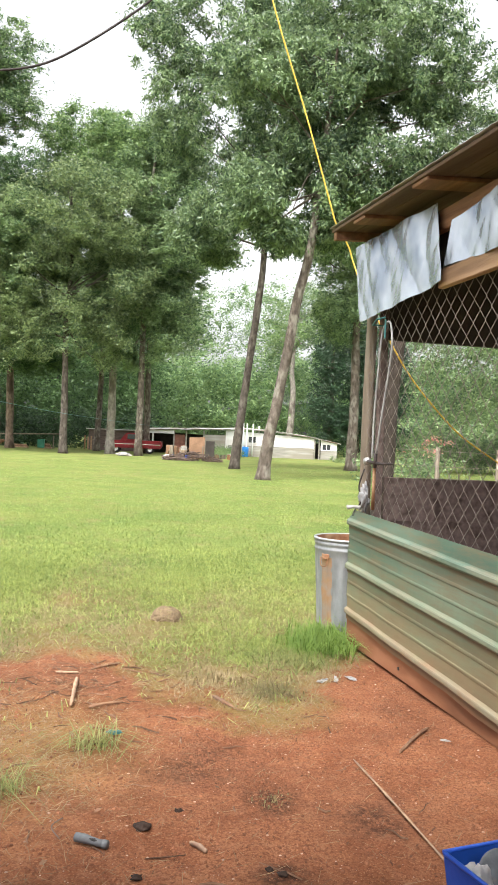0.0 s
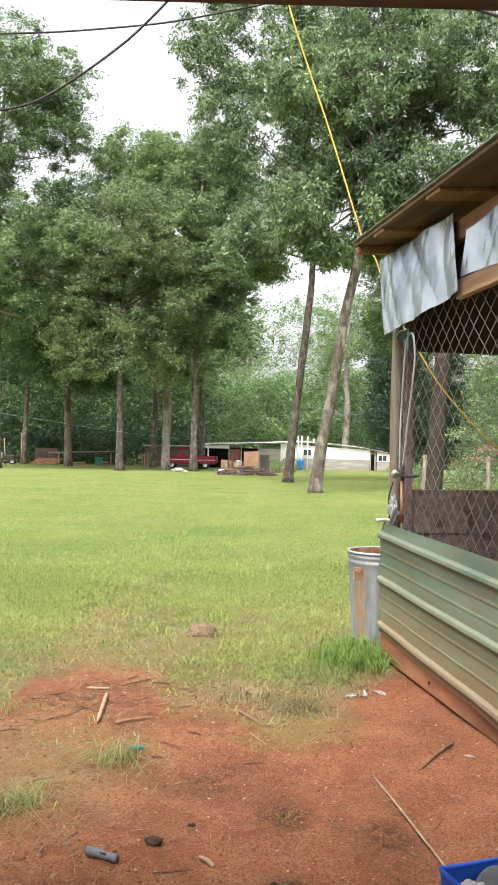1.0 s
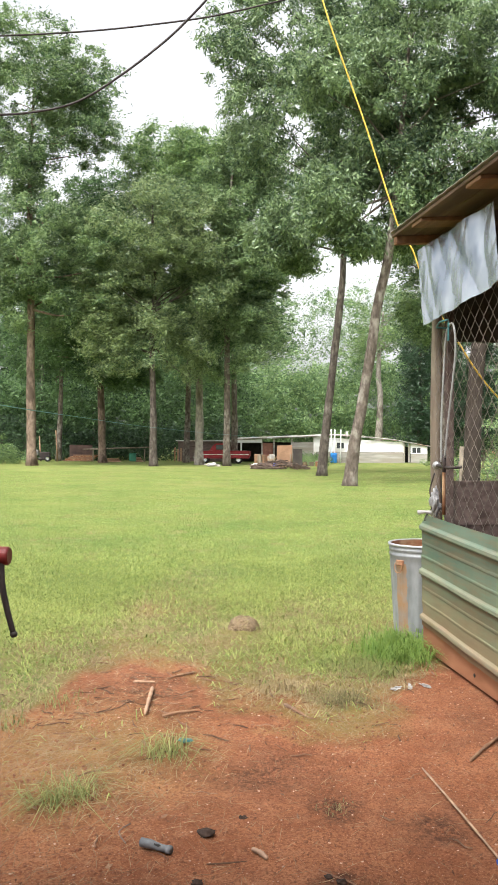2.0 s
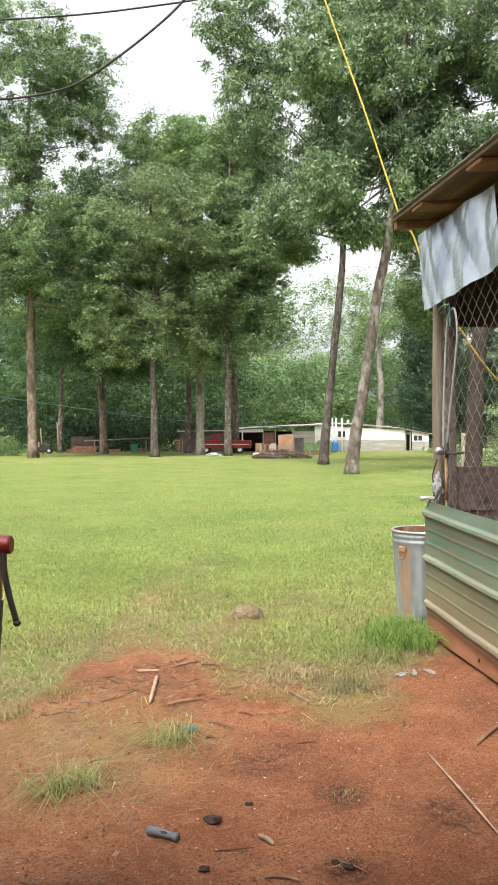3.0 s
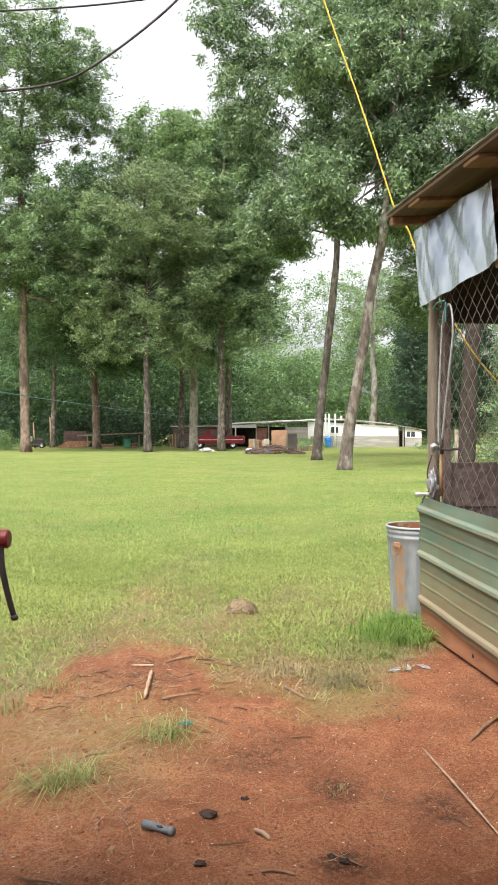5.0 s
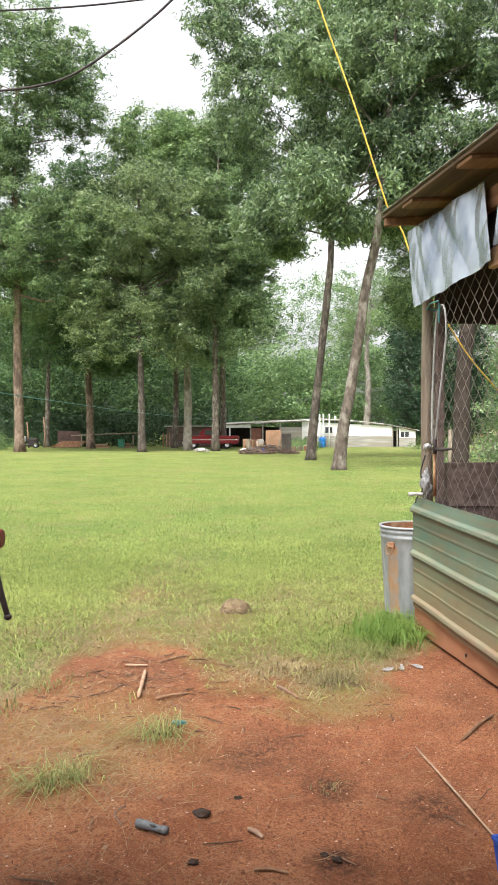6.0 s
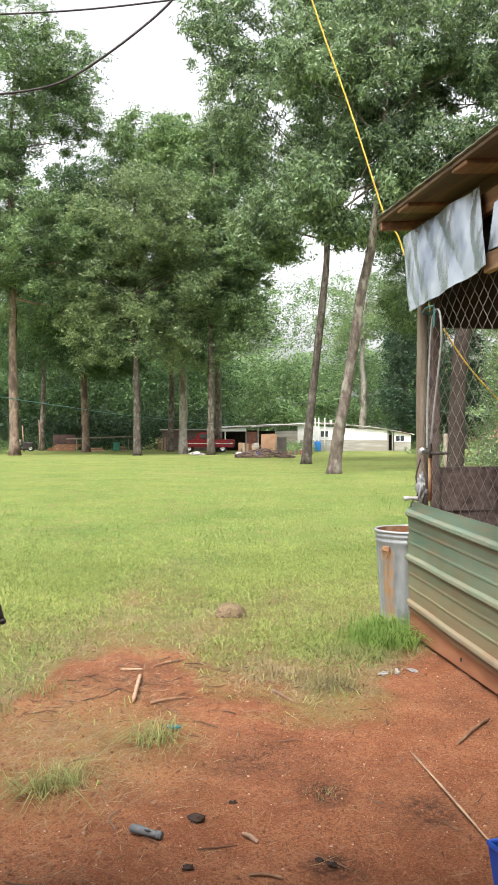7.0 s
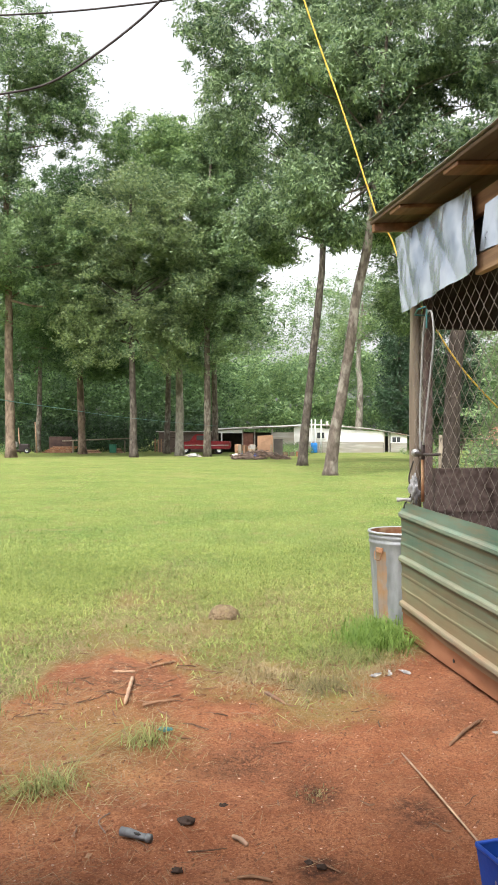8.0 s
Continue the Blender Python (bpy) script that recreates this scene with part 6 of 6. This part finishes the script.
def build_far_clutter():
    rng = np.random.default_rng(12)
    # plywood sheet leaning in the yard
    ob = thing("plywood_sheet", (0.7, 58, 0), 0, "brown plywood sheet standing on edge in the yard", "board")
    bm = box(0.0, 1.06, 0, 0.03, 0, 1.5, 0.004)
    for v in bm.verts:
        v.co.y += 0.2 * v.co.z / 1.5
        v.co.z += 0.04 * v.co.x
    part("sheet", bm, PLYWOOD, ob)
    part("brace", box(0.9, 0.98, 0.03, 0.5, 0, 0.9), WOOD_GREY, ob)
    part("dark_panel", box(1.12, 1.75, 0.10, 0.14, 0.0, 1.28, 0.004), INSIDE_SHADE_AND_PANEL, ob, "dark panel beside the plywood")
    # scraps heaped beside the plywood
    shades = (WHITE_RAG, WHITE_PAINT, WOOD_GREY, RUST, BLUE, PLYWOOD)
    words = ("crumpled pale", "dirty white", "grey wooden", "rusty brown", "faded blue", "brown wooden")
    for k in range(12):
        x, y = -0.9 + 0.14 * k + rng.uniform(-0.1, 0.1), 55.2 + rng.uniform(-0.6, 0.6)
        r = rng.uniform(0.10, 0.24)
        bit = thing("scrap_piece", (x, y, 0), rng.uniform(0, 180), words[k % 6] + " scrap lying in the junk heap", "scrap", "scraps in the junk heap")
        if k % 2:
            bm = box(-r, r, -r * 0.6, r * 0.6, 0.0, r * rng.uniform(0.5, 1.6), 0.02)
        else:
            bm = lump(r, (1.2, 0.9, 0.8), 0.7, k, None, (0, 0, r * 0.55))
        part("piece", bm, shades[k % 6], bit)
    # brush heap
    bm = bmesh.new()
    for _ in range(260):
        x, y = rng.uniform(-0.9, 2.5), 53 + rng.normal() * 0.5
        h = 0.45 * math.exp(-((x - 0.8) / 1.3) ** 2)
        z = rng.uniform(0.02, 0.12 + h)
        a, l = rng.uniform(0, math.pi), rng.uniform(0.25, 0.8)
        d = Vector((math.cos(a) * l / 2, math.sin(a) * l / 2, rng.uniform(-0.08, 0.12)))
        p = Vector((x, y, z))
        tube(bm, [p - d, p + d], [0.03, 0.018], 5)
    for v in bm.verts:
        v.co.z = max(v.co.z, -0.02)
    heap = new("brush_heap", bpy.data.meshes.new("brush_heap"))
    bm.to_mesh(heap.data)
    bm.free()
    heap.data.materials.append(DEBRIS)
    tagged(heap, "low heap of dead brush and branches on the lawn", "brush heap", "", "stuff")
    # mixed odds and ends in front of the open bays
    colours = [WHITE_RAG, PLYWOOD, GREY_SIDING, mat("aqua_plastic", (0.20, 0.45, 0.48), (0.30, 0.55, 0.58), 3, 0.5, 0.0), WOOD_GREY, RUST, WHITE_PAINT, mat("tan_card", (0.30, 0.22, 0.15), (0.42, 0.32, 0.23), 3, 0.8, 0.0)]
    for k in range(34):
        x = rng.uniform(-0.9, 0.75) if k < 20 else rng.uniform(1.9, 4.2)
        y = rng.uniform(58.5, 62)
        w, d, h = rng.uniform(0.12, 0.42), rng.uniform(0.15, 0.35), rng.uniform(0.2, 0.9 if k < 20 else 0.45)
        ob = thing("junk_box", (x, y, 0), rng.uniform(0, 90), "worn box in a heap of yard junk", "junk", "yard junk heap")
        part("body", box(-w / 2, w / 2, -d / 2, d / 2, -0.01, h, 0.02), colours[k % len(colours)], ob)
        if k % 3 == 0:
            part("lid", box(-w / 2 - 0.02, w / 2 + 0.02, -d / 2 - 0.02, d / 2 + 0.02, h, h + 0.04, 0.01), colours[(k + 3) % len(colours)], ob)
    for x, y, l, a in ((-0.9, 60, 1.0, 35), (-0.3, 59.5, 0.9, 120), (0.2, 61, 1.2, 60)):
        ob = thing("leaning_plank", (x, y, 0), a, "pale plank leaning on the junk heap", "plank", "yard junk heap")
        bm = box(-0.06, 0.06, -0.015, 0.015, -0.02, l, 0.004)
        bm.transform(pose(0, 0, 0, 40, 0, 0))
        part("plank", bm, BLEACHED, ob)
    # leafy weeds round the shed
    cs = np.stack((rng.uniform(2.2, 4.6, 40), rng.uniform(60, 74, 40), rng.uniform(0.1, 0.7, 40)), 1)
    tagged(quads_object("weeds", foliage(cs, 0.5, 60, 0.16, rng), BRIGHT), "leafy green weeds round the junk", "weeds", "", "stuff")
    cs = np.stack((rng.uniform(12.3, 15.8, 34), rng.uniform(62, 70, 34), rng.uniform(0.05, 0.3, 34)), 1)
    tagged(quads_object("weeds", foliage(cs, 0.5, 60, 0.14, rng), OLIVE), "tall weeds in the lawn before the shed", "weeds", "", "stuff")
    # white sack on the lawn
    ob = thing("white_sack", (-3.85, 59.5, 0), 0, "white sack lying on the lawn", "sack")
    part("sack", lump(0.34, (1.2, 0.6, 0.36), 1.0, 3, None, (0, 0, 0.07), 4), WHITE_RAG, ob, smooth=True)
    # far row of odds and ends under the trees
    bin_ = thing("green_bin", (-12.05, 74.6, 0), 4, "dark green wheeled bin under the trees", "bin")
    part("body", box(-0.29, 0.29, -0.28, 0.28, 0.05, 0.74, 0.03), GREEN_BIN, bin_)
    part("lid", box(-0.32, 0.32, -0.32, 0.31, 0.74, 0.80, 0.02), GREEN_BIN, bin_)
    for x, z0, z1, l in ((-15.3, 0.0, 0.32, 2.1), (-11.9, 0.0, 0.45, 0.7)):
        ob = thing("timber_stack", (x, 75, 0), 3, "low stack of pale timber under the trees", "timber", "timber stacks")
        for k in range(3):
            part("plank", box(0.05 * k, l - 0.1 * k, -0.3 + 0.1 * k, 0.3 - 0.06 * k, z0 + (z1 - z0) * k / 3, z0 + (z1 - z0) * (k + 1) / 3 - 0.01, 0.01), TWIG if k % 2 else BLEACHED, ob)
    ob = thing("lumber_rack", (-18.4, 75.6, 0), 0, "long pole laid across low supports", "rack")
    for x in (2.5, 7.2):
        part("support", box(x, x + 0.1, 0, 0.1, 0, 1.15), WOOD_GREY, ob)
    part("pole", tube(bmesh.new(), [(1.6, 0.05, 1.10), (4.8, 0.05, 1.22), (8.2, 0.05, 1.34)], 0.06, 8), WOOD_GREY, ob, smooth=True)
    ob = thing("board_pile", (-18.4, 76.4, 0), 0, "dark boards and rusty panels stacked under trees", "boards")
    part("panel", box(0.2, 2.3, 0, 0.1, 0, 1.5, 0.01), mat("old_panel", (0.05, 0.032, 0.029), (0.105, 0.066, 0.056), 2, 0.9, 0.2, 20), ob)
    for k in range(5):
        bm = box(-0.2 + 0.2 * k, 2.4 + 0.15 * k, -0.9 + 0.14 * k, -0.75 + 0.14 * k, 0.02 + 0.12 * k, 0.14 + 0.12 * k, 0.01)
        part("board", bm, RUST if k % 2 else TWIG, ob)
    for x, l in ((-18.9, 2.8), (-14.95, 2.6), (-20.4, 2.3)):
        ob = thing("wood_pole", (x, 74.8, 0), 0, "thin pale pole standing under the trees", "pole", "thin poles under the trees")
        part("shaft", tube(bmesh.new(), [(0, 0, -0.1), (-0.15, 0, l)], [0.07, 0.055], 8), BLEACHED, ob, smooth=True)
    ob = thing("old_mower", (-20.2, 74.5, 0), 10, "old dark riding mower under the trees", "mower")
    part("hood", box(-0.2, 0.7, -0.4, 0.4, 0.3, 0.85, 0.08), BLACK_METAL, ob)
    part("deck", box(-1.0, 0.6, -0.55, 0.55, 0.15, 0.35, 0.05), BLACK_METAL, ob)
    part("seat", box(-0.8, -0.35, -0.25, 0.25, 0.55, 1.05, 0.06), WHITE_RAG, ob)
    for x in (-0.75, 0.5):
        wheel(ob, x, -0.5, 0.27)
        wheel(ob, x, 0.5, 0.27)
    # rail fence by the truck
    fence = thing("board_fence", (-8.5, 76, 0), 0, "pale old board fence under the trees", "fence")
    for k in range(4):
        x = 0.28 * k
        part("picket", box(x, x + 0.13, 0, 0.03, 0.05, 1.3 + 0.25 * noise.noise(Vector((k * 1.3, 0, 0))), 0.005), BLEACHED if k % 3 else TWIG, fence)
    part("rail", box(-0.1, 1.15, 0.03, 0.08, 0.9, 1.0), WOOD_GREY, fence)
    bush = thing("leafy_bush", (-20.6, 65.5, 0), 0, "leafy green bush at the foot of the trees", "bush")
    cs = np.array([(rng.normal() * 0.75, rng.normal() * 0.6, 0.15 + abs(rng.normal()) * 0.75) for _ in range(34)])
    quads_object("leaves", foliage(cs, 0.5, 90, 0.17, rng), BRIGHT, bush)
    ob = thing("dark_shed", (-8.4, 78.5, 0), 0, "dark board hut behind the truck", "hut")
    part("wall", box(0, 5.6, 0, 2.4, 0, 1.9, 0.02), WOOD_DARK, ob)
    part("roof", box(-0.2, 5.8, -0.4, 2.6, 1.9, 2.0, 0.02), ROOFING, ob)
    # fence and flowering bush beyond the coop
    fence = thing("wire_fence", (3.9, 17.2, 0), 4, "low wire fence on weathered posts beyond the coop", "fence")
    for k in range(5):
        part("post", tube(bmesh.new(), [(1.3 * k, 0, -0.1), (1.3 * k + 0.02, 0, 1.42)], [0.045, 0.04], 8, 0.3), WOOD_GREY, fence, smooth=True)
    for z in (0.35, 0.7, 1.05, 1.36):
        part("wire", tube(bmesh.new(), [(-0.1, -0.045, z), (2.6, -0.045, z - 0.03), (5.3, -0.045, z)], 0.005, 5), STEEL, fence)
    bush = thing("flowering_bush", (6.3, 22, 0), 0, "green bush with small pink flowers by the fence", "bush")
    cs = np.array([(rng.normal() * 0.7, rng.normal() * 0.5, 0.3 + abs(rng.normal()) * 0.8) for _ in range(26)])
    quads_object("leaves", foliage(cs, 0.45, 110, 0.11, rng), OAK, bush)
    cs = np.array([(rng.normal() * 0.35, -0.4 + rng.normal() * 0.2, 1.45 + rng.normal() * 0.15) for _ in range(5)])
    quads_object("flowers", foliage(cs, 0.22, 40, 0.06, rng), PINK, bush)


build_far_clutter()
